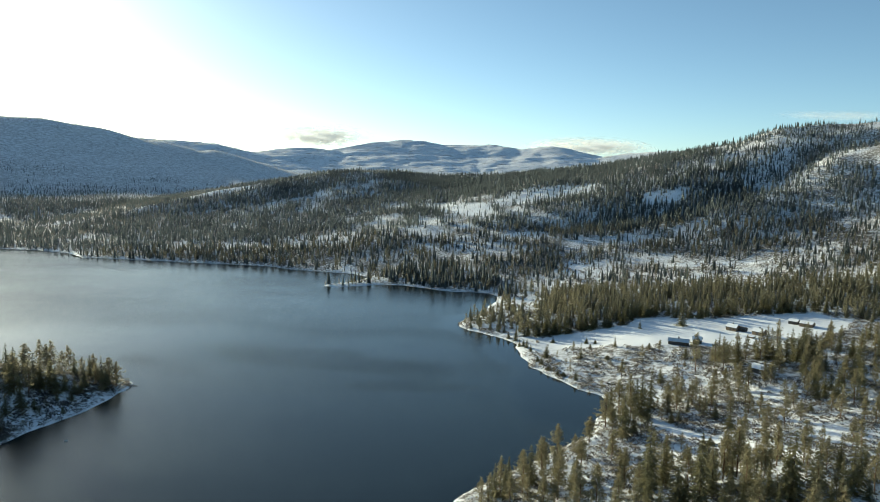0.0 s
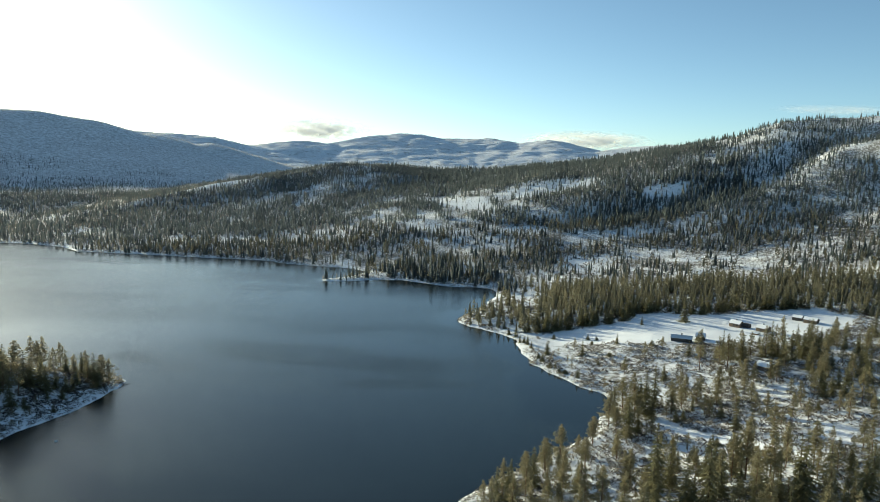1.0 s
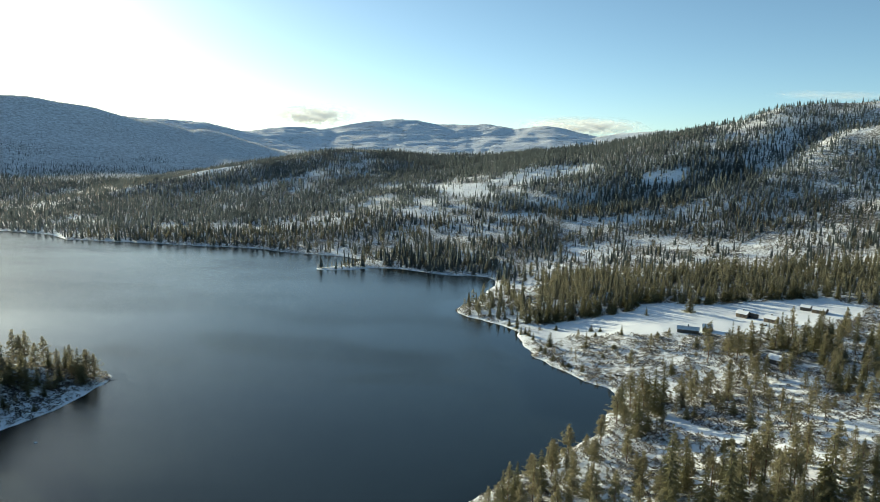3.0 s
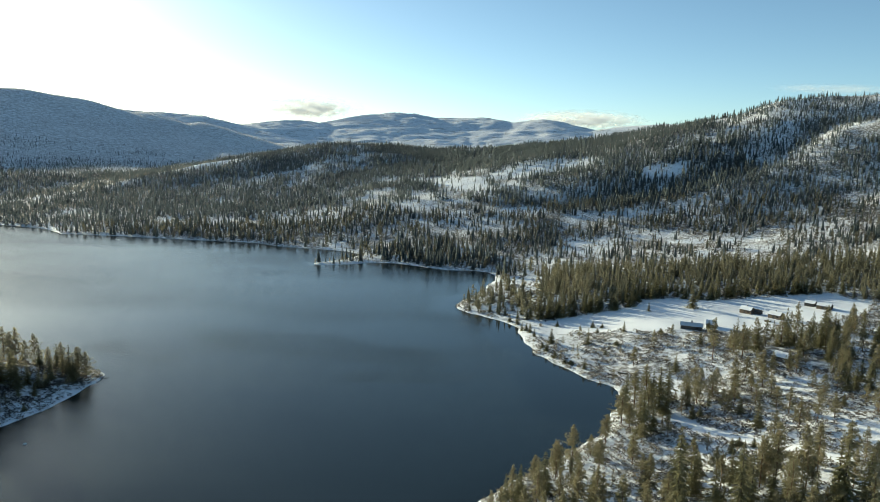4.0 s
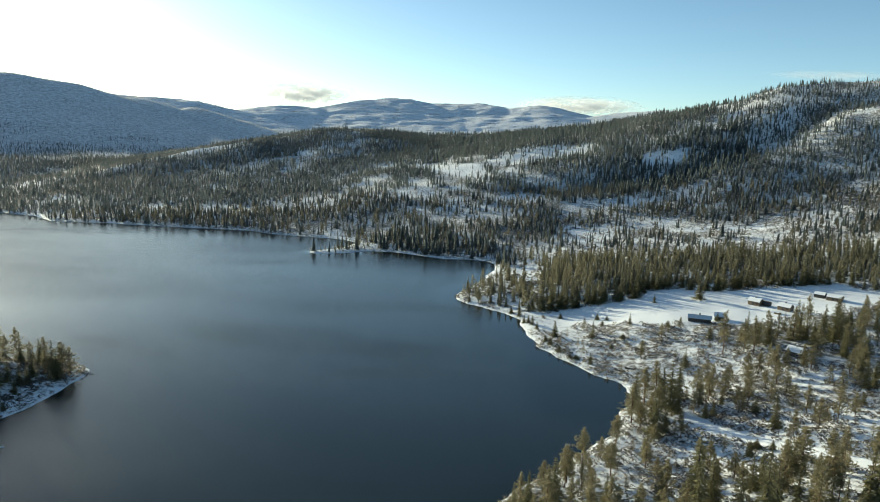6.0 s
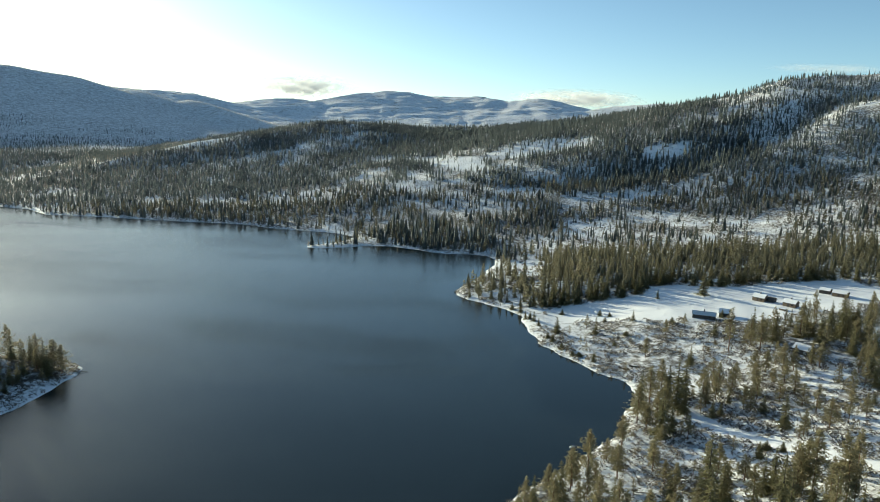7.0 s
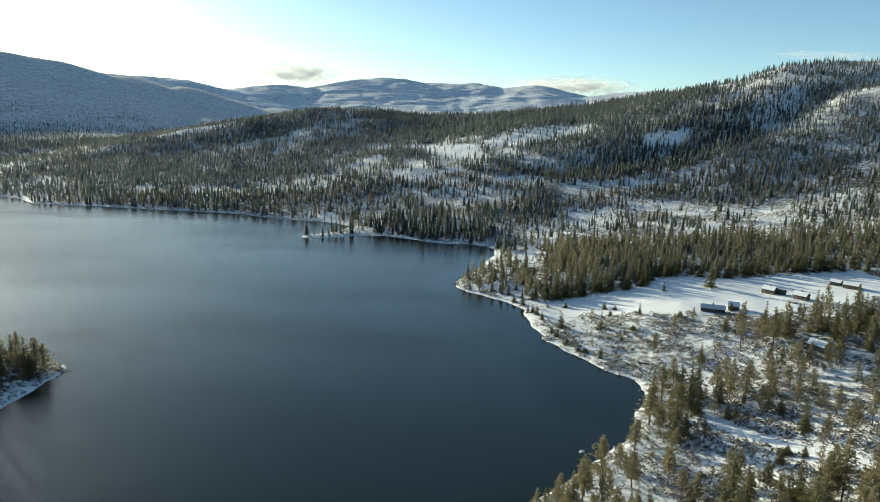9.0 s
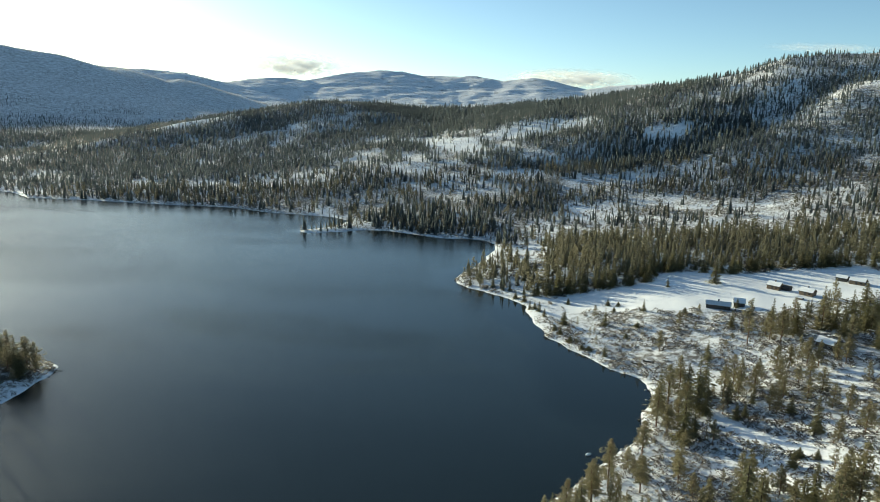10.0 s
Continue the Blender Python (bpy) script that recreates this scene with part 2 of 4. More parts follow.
# inlet spruces: needle colour greyed and blued in place of haze
M_HAZED_INLET = needle_material("hazed_inlet_needles", (0.07, 0.088, 0.094), (0.115, 0.135, 0.138), (0.135, 0.15, 0.15))
M_HILL_PINE = needle_material("hill_pine_needles", (0.07, 0.074, 0.058), (0.118, 0.116, 0.088), (0.15, 0.138, 0.10))
M_PINE = needle_material("pine_needles", (0.165, 0.162, 0.094), (0.25, 0.232, 0.136), (0.29, 0.252, 0.165))
M_TWIG = needle_material("bare_twigs", (0.085, 0.079, 0.074), (0.155, 0.145, 0.134), (0.185, 0.172, 0.156))
# birches of the great hill: twig colour paled to imitate haze glare
M_HAZED_TWIG = needle_material("hazed_twigs", (0.12, 0.118, 0.114), (0.23, 0.225, 0.218), (0.29, 0.28, 0.27))
M_HEATH = needle_material("heather_twigs", (0.043, 0.039, 0.035), (0.10, 0.090, 0.078), (0.145, 0.130, 0.110))
M_BARK = bark_material("conifer_bark", (0.045, 0.034, 0.026), (0.13, 0.10, 0.08))
M_PINE_BARK = bark_material("pine_bark", (0.09, 0.055, 0.035), (0.24, 0.14, 0.085))
M_BROWN = plank_material("weathered_planks", (0.085, 0.062, 0.043), (0.27, 0.20, 0.135))
M_DARK = plank_material("dark_stained_planks", (0.035, 0.033, 0.031), (0.11, 0.10, 0.09))


def part(name, bm, material, parent=None, label=""):
    me = bpy.data.meshes.new(name)
    bm.to_mesh(me)
    bm.free()
    me.materials.append(material)
    ob = new(name, me)
    ob.parent = parent
    return tagged(ob, label)


def sheet(name, verts, faces, material, parent=None):
    me = bpy.data.meshes.new(name)
    me.from_pydata(verts, [], faces)
    me.materials.append(material)
    ob = new(name, me)
    ob.parent = parent
    return ob


# ---- ground and water ----
def spot(x, y, cx, cy, rx, ry, turn=0.0, ragged=0.2, grain=14.0):
    """1 inside an uneven ellipse, 0 outside it."""
    c, s = math.cos(radians(turn)), math.sin(radians(turn))
    u, v = (x - cx) * c + (y - cy) * s, -(x - cx) * s + (y - cy) * c
    return smooth(1.2, 0.85, np.hypot(u / rx, v / ry) + ragged * fractal(x, y, grain, 8, 2))


FIELD = [(61, 359.3), (54.5, 377.5), (84, 383.2), (107.5, 384.7), (117.8, 403), (137.5, 409.3), (150.1, 397.6), (171, 402.8), (225.1, 407.2), (233.3, 385.2), (215.4, 363.6), (178.7, 348.8), (138.1, 340.2), (102.3, 344.5)]
TRAIL = [(81.1, 253.5), (84.6, 246), (88, 235.6), (92.8, 230.6), (102.3, 218.9), (113.8, 205.3)]
OPEN = [(27.6, 961.7, 24, 78, 27), (146.9, 968.6, 72, 34, 5), (275.6, 864.1, 30, 18, 0), (133.7, 628.5, 32, 24, 30), (247.2, 619.8, 40, 10, -15),
        (-385, 1200, 62, 18, 35), (-573.3, 975.9, 50, 15, 15), (91, 785.3, 28, 14, 10), (62.9, 482, 14, 28, 0)]


def clear_at(x, y):
    """1 where the snow lies open, without trees."""
    d, _ = to_line(x, y, FIELD, True)
    d = np.where(inside(x, y, FIELD), d, -d) + 2.5 * value_noise(x / 6, y / 6, 19)
    t, _ = to_line(x, y, TRAIL)
    field = np.maximum(smooth(-2.5, 2.0, d), 0.8 * smooth(4.2, 2.2, t + 1.5 * value_noise(x / 5, y / 5, 29)))
    glade = np.zeros(np.shape(x))
    for row in OPEN:
        glade = np.maximum(glade, spot(x, y, *row))
    return field, glade


def make_ground():
    angles = np.radians(np.concatenate([np.arange(-180, -38, 4), np.arange(-38, 38, 0.29), np.arange(38, 180, 4)]))
    radii = np.concatenate([[0.5, 20, 45, 70], 90 * 1.0105 ** np.arange(400)])
    radii = np.concatenate([radii[radii < 3300], 3300 * 1.0048 ** np.arange(82)])
    radii = radii[radii < 4880]
    a, r = np.meshgrid(angles, radii)
    x, y = r * np.sin(a), 20 + r * np.cos(a)
    z = height(x, y)
    rows, cols = x.shape
    idx = np.arange(rows * cols).reshape(rows, cols)
    nxt = np.roll(idx, -1, 1)
    faces = np.stack([idx[:-1], idx[1:], nxt[1:], nxt[:-1]], -1).reshape(-1, 4)
    me = bpy.data.meshes.new("ground")
    me.from_pydata(np.stack([x, y, z], -1).reshape(-1, 3).tolist(), [], faces.tolist())
    me.materials.append(M_GROUND)
    d, isle = shore(x, y)
    field, glade = clear_at(x, y)
    cover = 0.69 + 0.12 * fractal(x, y, 30, 51, 3) + 0.06 * smooth(480, 620, y)
    bank = np.where(np.hypot(x, y) < 480, smooth(-0.8, 0.8, d), smooth(-8, -2, d))
    cover = np.clip(cover, 0, 0.79 + 0.08 * smooth(480, 620, y)) * bank * (1 - 0.6 * field) * (1 - 0.28 * glade)
    far = smooth(1500, 2200, np.hypot(x, y))
    cover = cover * (1 - far) + far * (0.40 - 0.28 * smooth(3000, 3700, np.hypot(x, y)))
    me.attributes.new("cover", "FLOAT", "POINT").data.foreach_set("value", cover.ravel().astype(np.float32))
    me.polygons.foreach_set("use_smooth", np.ones(len(me.polygons), bool))
    tagged(new("ground", me), "snow-covered hills with patches of brown heath", "ground", kind="structure")


make_ground()
xs, ys = np.meshgrid(np.concatenate([np.linspace(-1150, -420, 30), np.linspace(-415, 120, 150)]), np.concatenate([np.linspace(-420, 150, 30), np.linspace(155, 700, 150), np.linspace(710, 980, 15)]))
cells = np.arange(195 * 180).reshape(195, 180)
cells = np.stack([cells[:-1, :-1], cells[:-1, 1:], cells[1:, 1:], cells[1:, :-1]], -1).reshape(-1, 4)
water = sheet("water", np.stack([xs, ys, xs * 0], -1).reshape(-1, 3).tolist(), cells.tolist(), M_WATER)
calm = np.maximum(0.9 * np.clip(np.exp(-((xs + 212) / 72) ** 2 - ((ys - 344) / 30) ** 2) * (1 + 0.5 * fractal(xs, ys, 45, 8, 3)), 0, 1), 0.8 * spot(xs, ys, 62, 375, 30, 130, 0, 0.3, 40.0))
gusts = 0.5 * spot(xs, ys, -10, 289, 26, 8, 0, 0.12, 30.0) + 0.3 * spot(xs, ys, -122, 309, 28, 12, -25, 0.7, 30.0) + 0.45 * spot(xs, ys, -60, 330, 70, 16, -20, 0.5, 40.0)
wind = (1 - calm) * smooth(-14, 18, -shore(xs, ys)[0] + 8 * fractal(xs, ys, 40, 97, 3)) + gusts
water.data.attributes.new("wind", "FLOAT", "POINT").data.foreach_set("value", wind.ravel().astype(np.float32))
tagged(water, "dark calm mountain lake reflecting the sky", "lake", kind="structure")


def wake(line, label):
    """A long low ripple that a boat has left, as a ribbon of rough water."""
    rng = random.Random(len(label))
    verts, faces = [], []
    for (ax, ay), (bx, by) in zip(line, line[1:]):
        for k in range(12):
            f = k / 12
            x, y, w = ax + (bx - ax) * f, ay + (by - ay) * f, rng.uniform(0.8, 2.4)
            verts += [(x, y - w, 0.006), (x, y, 0.10), (x, y + w, 0.006)]
    for i in range(0, len(verts) - 3, 3):
        faces += [(i, i + 3, i + 4, i + 1), (i + 1, i + 4, i + 5, i + 2)]
    tagged(sheet("wake", verts, faces, M_WAKE), label, "wake", "ripples of a boat", kind="structure")


wake([(-430, 618), (-383, 630), (-366, 637), (-340, 637), (-308, 626), (-277, 606)], "long low ripple left by a boat on the lake")
wake([(-366, 642), (-340, 645), (-308, 634), (-270, 621)], "faint ripple beside the first one on the lake")


# ---- trees ----
class Soup:
    """Vertices and faces gathered quickly into one mesh."""

    def __init__(self):
        self.v, self.f = [], []

    def tri(self, *pts):
        k = len(self.v)
        self.v.extend(tuple(p) for p in pts)
        self.f.append(tuple(range(k, k + len(pts))))

    def mesh(self, name, material):
        me = bpy.data.meshes.new(name)
        me.from_pydata(self.v, [], self.f)
        me.materials.append(material)
        return me


def stem(soup, pts, radii, sides=5):
    """A tapered tube along pts."""
    rings = []
    for p, r in zip(pts, radii):
        k = len(soup.v)
        for j in range(sides):
            a = 2 * math.pi * j / sides
            soup.v.append((p[0] + r * math.cos(a), p[1] + r * math.sin(a), p[2]))
        rings.append(k)
    for a, b in zip(rings, rings[1:]):
        for j in range(sides):
            soup.f.append((a + j, a + (j + 1) % sides, b + (j + 1) % sides, b + j))


def spruce_meshes(seed):
    """A spruce one metre tall per unit: trunk and crown of layered drooping boughs."""
    rng = random.Random(seed)
    trunk, crown = Soup(), Soup()
    h = 12.0
    stem(trunk, [(0, 0, -0.6), (0, 0, h * 0.5), (0, 0, h * 0.97)], [0.19, 0.12, 0.02], 6)
    wide = rng.uniform(1.9, 2.7)
    levels = 19
    for i in range(levels):
        f = i / (levels - 1)
        z = h * (0.06 + 0.91 * f)
        reach = wide * (1 - f) ** 0.9 * rng.uniform(0.68, 1.15) + 0.16
        count = max(4, int(9 - 5 * f))
        turn = rng.uniform(0, 6)
        for j in range(count):
            a = turn + 2 * math.pi * (j + rng.uniform(-0.3, 0.3)) / count
            r = reach * rng.uniform(0.6, 1.15)
            out = Vector((math.cos(a), math.sin(a), rng.uniform(-0.55, -0.2)))
            side = Vector((-math.sin(a), math.cos(a), 0))
            root = Vector((0, 0, z + rng.uniform(-0.15, 0.15)))
            for g in ((0.2, 0.45, 0.7, 0.97) if r > 0.8 else (0.45, 0.95)):
                c, size = root + out * r * g, (0.32 + 0.17 * r) * rng.uniform(0.8, 1.2)
                for turned in (-0.9, 0.0, 0.9):
                    d = (out + side * (turned + rng.gauss(0, 0.25)) + Vector((0, 0, rng.gauss(0.1, 0.25)))).normalized()
                    w = d.cross(Vector((rng.gauss(0, 0.4), rng.gauss(0, 0.4), 1))).normalized() * size * 0.34
                    crown.tri(c - w - d * size * 0.4, c + w - d * size * 0.3, c + d * size)
    crown.tri((0.06, 0, h * 0.94), (-0.05, 0.05, h * 0.94), (0, 0, h * 1.02))
    return trunk.mesh("trunk", M_BARK), crown.mesh("crown", M_OLIVE_SPRUCE)


def tuft(soup, rng, at, size):
    """A flat clump of pine needles: thin blades round a centre."""
    c = Vector(at)
    for _ in range(3):
        d = Vector((rng.gauss(0, 1), rng.gauss(0, 1), rng.gauss(0.2, 0.4))).normalized()
        s = d.cross(Vector((rng.gauss(0, 0.5), rng.gauss(0, 0.5), 1))).normalized()
        r = size * rng.uniform(0.7, 1.25)
        soup.tri(c - s * r * 0.23 - d * r * 0.3, c + s * r * 0.23 - d * r * 0.2, c + d * r * 1.05)


def pine_meshes(seed, full=19):
    """A Scots pine: slim trunk, whorls of limbs that carry flat tiers of needles, with gaps between them."""
    rng = random.Random(seed)
    trunk, crown = Soup(), Soup()
    h = 12.0
    bend = [(rng.uniform(-0.25, 0.25), rng.uniform(-0.25, 0.25)) for _ in range(4)]
    pts = [(0, 0, -0.6), (bend[0][0], bend[0][1], h * 0.35), (bend[1][0], bend[1][1], h * 0.7), (bend[2][0], bend[2][1], h * 0.97)]
    stem(trunk, pts, [0.17, 0.13, 0.08, 0.02], 6)
    first = rng.uniform(0.10, 0.32)
    wide = rng.uniform(2.2, 3.1)
    tiers = rng.randint(10, 13)
    for i in range(tiers):
        f = i / (tiers - 1)
        z = h * (first + (0.95 - first) * f)
        cx, cy = pts[2][0] * z / h, pts[2][1] * z / h
        reach = wide * (0.7 + 0.5 * math.sin(math.pi * min(1, 0.3 + 0.6 * f))) * (1 - f) ** 0.7 * rng.uniform(0.75, 1.1) + 0.3
        count = rng.randint(4, 6)
        turn = rng.uniform(0, 6)
        for j in range(count):
            if rng.random() < 0.12:
                continue
            a = turn + 2 * math.pi * (j + rng.uniform(-0.3, 0.3)) / count
            r = reach * rng.uniform(0.55, 1.15)
            rise = r * rng.uniform(0.0, 0.35)
            tip = (cx + r * math.cos(a), cy + r * math.sin(a), z + rise)
            stem(trunk, [(cx, cy, z), tip], [0.045, 0.012], 3)
            for k in range(max(3, int(full * min(1.0, r / 1.7)))):
                g = rng.uniform(0.2, 1.05)
                tuft(crown, rng, (cx + (tip[0] - cx) * g + rng.gauss(0, 0.16), cy + (tip[1] - cy) * g + rng.gauss(0, 0.16),
                                  z + rise * g + rng.gauss(0.05, 0.26)), rng.uniform(0.32, 0.58))
    for k in range(4):
        tuft(crown, rng, (pts[3][0] + rng.gauss(0, 0.08), pts[3][1] + rng.gauss(0, 0.12), h * rng.uniform(0.93, 1.01)), 0.3)
    return trunk.mesh("trunk", M_PINE_BARK), crown.mesh("crown", M_PINE)


SPRUCES = [spruce_meshes(100 + k) for k in range(8)]
PINES = [pine_meshes(200 + k) for k in range(8)]
YOUNG_PINES = [pine_meshes(220 + k, 8) for k in range(8)]


def ground_z(x, y):
    return float(height(np.array([x]), np.array([y]))[0])


def plant(kind, x, y, tall, turn, slim=1.0, label="", group="", name=""):
    """One tree of its own, tall metres high."""
    trunk, crown = (SPRUCES if kind == "spruce" else PINES if tall > 6 else YOUNG_PINES)[int(turn * 97) % 8]
    tree = new(name or kind + "_tree")
    tree.empty_display_size = 0.5
    for name, me in (("trunk", trunk), ("crown", crown)):
        new(name, me).parent = tree
    k = tall / 12.0
    wide = slim * max(k, 0.45) ** 0.8
    tree.matrix_basis = Matrix.LocRotScale((x, y, ground_z(x, y) - 0.1), Euler((0, 0, turn)), (wide, wide, k))
    return tagged(tree, label, "tree", group)


def bough_tree(seed, levels, boughs, wide):
    """A spruce of single drooping boughs round a thin spire for the hillside, as arrays."""
    rng = random.Random(seed)
    soup = Soup()
    for i in range(levels):
        f = i / levels
        z, reach, turn = 12 * (0.07 + 0.85 * f), wide * (1 - f) ** 0.85, rng.uniform(0, 6.28)
        for j in range(boughs):
            a, r = turn + 6.283 * (j + rng.uniform(-0.35, 0.35)) / boughs, reach * rng.uniform(0.6, 1.25)
            c, s, w = math.cos(a), math.sin(a), 0.3 + 0.36 * reach
            top = z + 12 / levels * rng.uniform(0.9, 1.5)
            soup.tri((0.05 * s, -0.05 * c, min(top, 12.3)), (r * c - w * s, r * s + w * c, z - rng.uniform(0, 0.5)), (0.8 * r * c + w * s, 0.8 * r * s - w * c, z - rng.uniform(0.1, 0.8)))
    return np.array(soup.v), np.array(soup.f)


def spray_tree(seed):
    """A spruce of single boughs for the middle distance, as arrays."""
    rng = random.Random(seed)
    soup = Soup()
    for i in range(13):
        f = i / 12
        r0 = 2.15 * (1 - f) ** 0.9 * rng.uniform(0.62, 1.15) + 0.12
        turn = rng.uniform(0, 6)
        n = 7 if f < 0.5 else 5
        for j in range(n):
            a = turn + 2 * math.pi * (j + rng.uniform(-0.3, 0.3)) / n
            r, z, w = r0 * rng.uniform(0.5, 1.25), 12 * (0.05 + 0.93 * f), 0.2 + 0.26 * r0
            c, s = math.cos(a), math.sin(a)
            e, zt = (r * c, r * s, z - 0.35 * r), z + 0.75
            soup.tri((0, 0, zt), (0.55 * r * c - w * s, 0.55 * r * s + w * c, z - 0.3 * w), e)
            soup.tri((0, 0, zt), e, (0.55 * r * c + w * s, 0.55 * r * s - w * c, z - 0.3 * w))
    return np.array(soup.v), np.array(soup.f)


def clump_tree(seed):
    """A pine of loose needle clumps for the middle distance, as arrays."""
    rng = random.Random(seed)
    soup = Soup()
    first, wide = rng.uniform(0.12, 0.3), rng.uniform(1.7, 2.5)
    for i in range(8):
        f = i / 7
        z = 12 * (first + (0.97 - first) * f)
        r0 = wide * (1 - f) ** 0.65 * rng.uniform(0.6, 1.15) + 0.2
        for j in range(6 if f < 0.7 else 4):
            a, q = rng.uniform(0, 6.28), r0 * rng.uniform(0.3, 1.0)
            c = Vector((q * math.cos(a), q * math.sin(a), z + rng.gauss(0, 0.3)))
            for _ in range(3):
                d = Vector((rng.gauss(0, 1), rng.gauss(0, 1), rng.gauss(0.1, 0.6))).normalized() * rng.uniform(0.55, 1.05)
                w = d.cross(Vector((rng.gauss(0, 1), rng.gauss(0, 1), 0.6))).normalized() * 0.45
                soup.tri(c - w - d * 0.5, c + w - d * 0.5, c + d)
    for a in (0.0, 2.1, 4.2):
        c, t = Vector((0.13 * math.cos(a), 0.13 * math.sin(a), -0.3)), Vector((0.13 * math.cos(a + 2.1), 0.13 * math.sin(a + 2.1), -0.3))
        soup.tri(c, t, Vector((0, 0, 11.5)))
    return np.array(soup.v), np.array(soup.f)


def bare_tree(seed, blades):
    """A leafless birch or bush: thin upright twigs spreading from the foot, as arrays."""
    rng = random.Random(seed)
    soup = Soup()
    for i in range(blades):
        a, lean = rng.uniform(0, 6.28), rng.uniform(0.05, 0.5)
        low, top = rng.uniform(0, 6), rng.uniform(7, 12)
        b = Vector((lean * low * 0.3 * math.cos(a), lean * low * 0.3 * math.sin(a), low))
        t = Vector((lean * top * math.cos(a) * 0.75, lean * top * math.sin(a) * 0.75, top))
        side = Vector((-math.sin(a + rng.uniform(-1, 1)), math.cos(a), 0)) * rng.uniform(0.35, 0.8)
        soup.tri(b - side * 0.35, b + side * 0.35, t + side * 0.6 + Vector((0, 0, rng.uniform(-1, 0))))
    return np.array(soup.v), np.array(soup.f)


def mound(seed, blades):
    """A low cushion of heather twigs, as arrays."""
    rng = random.Random(seed)
    soup = Soup()
    for i in range(blades):
        a, q = rng.uniform(0, 6.28), math.sqrt(rng.random())
        z = 12 * (1 - q * q) * rng.uniform(0.4, 1.0)
        c = Vector((9 * q * math.cos(a), 9 * q * math.sin(a), z))
        d = Vector((rng.gauss(0, 1) + 0.6 * math.cos(a), rng.gauss(0, 1) + 0.6 * math.sin(a), rng.uniform(0.2, 1.4))).normalized()
        s = d.cross(Vector((rng.gauss(0, 1), rng.gauss(0, 1), 0.3))).normalized() * 1.3
        soup.tri(c - s - d * 2, c + s - d * 2, c + d * rng.uniform(3, 6))
    return np.array(soup.v), np.array(soup.f)


FAR_SPRUCE = [bough_tree(300 + k, 6, 4, (1.45, 1.7, 1.25, 1.9)[k % 4]) for k in range(12)]
MID_SPRUCE = [bough_tree(320 + k, 10, 6, (1.6, 1.9, 1.35, 2.1)[k % 4]) for k in range(12)]
NEAR_SPRUCE = [spray_tree(340 + k) for k in range(6)]
MID_PINE = [clump_tree(350 + k) for k in range(7)]
BELT_MIX = [MID_PINE[k % 7] if k % 5 in (1, 3) else NEAR_SPRUCE[k % 6] for k in range(35)]
BARE_BIRCH = [bare_tree(360 + k, 9) for k in range(6)]
BUSH = [mound(380 + k, 19) for k in range(8)]


def forest(name, spots, shapes, material, label, category="forest"):
    """Many trees as one mesh. spots: rows of x, y, z, height, turn, slimness."""
    verts, faces, base = [], [], 0
    for i, (x, y, z, tall, turn, slim) in enumerate(spots):
        p, f = shapes[i % len(shapes)]
        k = tall / 12.0
        c, s = math.cos(turn) * k * slim, math.sin(turn) * k * slim
        verts.append(np.stack([x + p[:, 0] * c - p[:, 1] * s, y + p[:, 0] * s + p[:, 1] * c, z - 0.15 + p[:, 2] * k], -1))
        faces.append(f + base)
        base += len(p)
    v, f = np.concatenate(verts), np.concatenate(faces)
    me = bpy.data.meshes.new(name)
    me.vertices.add(len(v))
    me.vertices.foreach_set("co", v.ravel())
    me.loops.add(f.size)
    me.loops.foreach_set("vertex_index", f.ravel().astype(np.int32))
    me.polygons.add(len(f))
    me.polygons.foreach_set("loop_start", np.arange(0, f.size, 3, dtype=np.int32))
    me.update()
    me.validate()
    me.materials.append(material)
    return tagged(new(name, me), label, category, kind="stuff")


grow = np.random.default_rng(7)


def scatter(x0, x1, y0, y1, step):
    """Jittered places inside the view's wedge."""
    gx, gy = np.meshgrid(np.arange(x0, x1, step), np.arange(y0, y1, step))
    x = (gx + grow.uniform(-0.6, 0.6, gx.shape) * step).ravel()
    y = (gy + grow.uniform(-0.6, 0.6, gy.shape) * step).ravel()
    keep = np.abs(np.degrees(np.arctan2(x, y))) < 38
    return x[keep], y[keep]


def rows_of(x, y, low, high, slim_low=0.75, slim_high=1.15):
    z = height(x, y)
    tall = np.clip(grow.normal((low + high) / 2, (high - low) / 4, len(x)), low * 0.6, high * 1.15) * (1 - 0.25 * smooth(135, 180, z) * smooth(1600, 1300, np.hypot(x, y)))
    return np.stack([x, y, z, tall, grow.uniform(0, 6.28, len(x)), grow.uniform(slim_low, slim_high, len(x))], -1)


BELT = [(48.1, 383.4), (82.9, 385.3), (107.4, 386.4), (117.7, 405), (138.7, 411.7), (150.2, 399.9), (171.7, 406.5), (226.1, 409.3), (246.4, 378.3), (330, 360), (400, 440), (355.3, 509.1),
        (267.3, 505), (199.2, 506.3), (123.2, 509.4), (77.8, 529.8), (54, 503.7), (64.2, 457.4), (60, 413.1)]


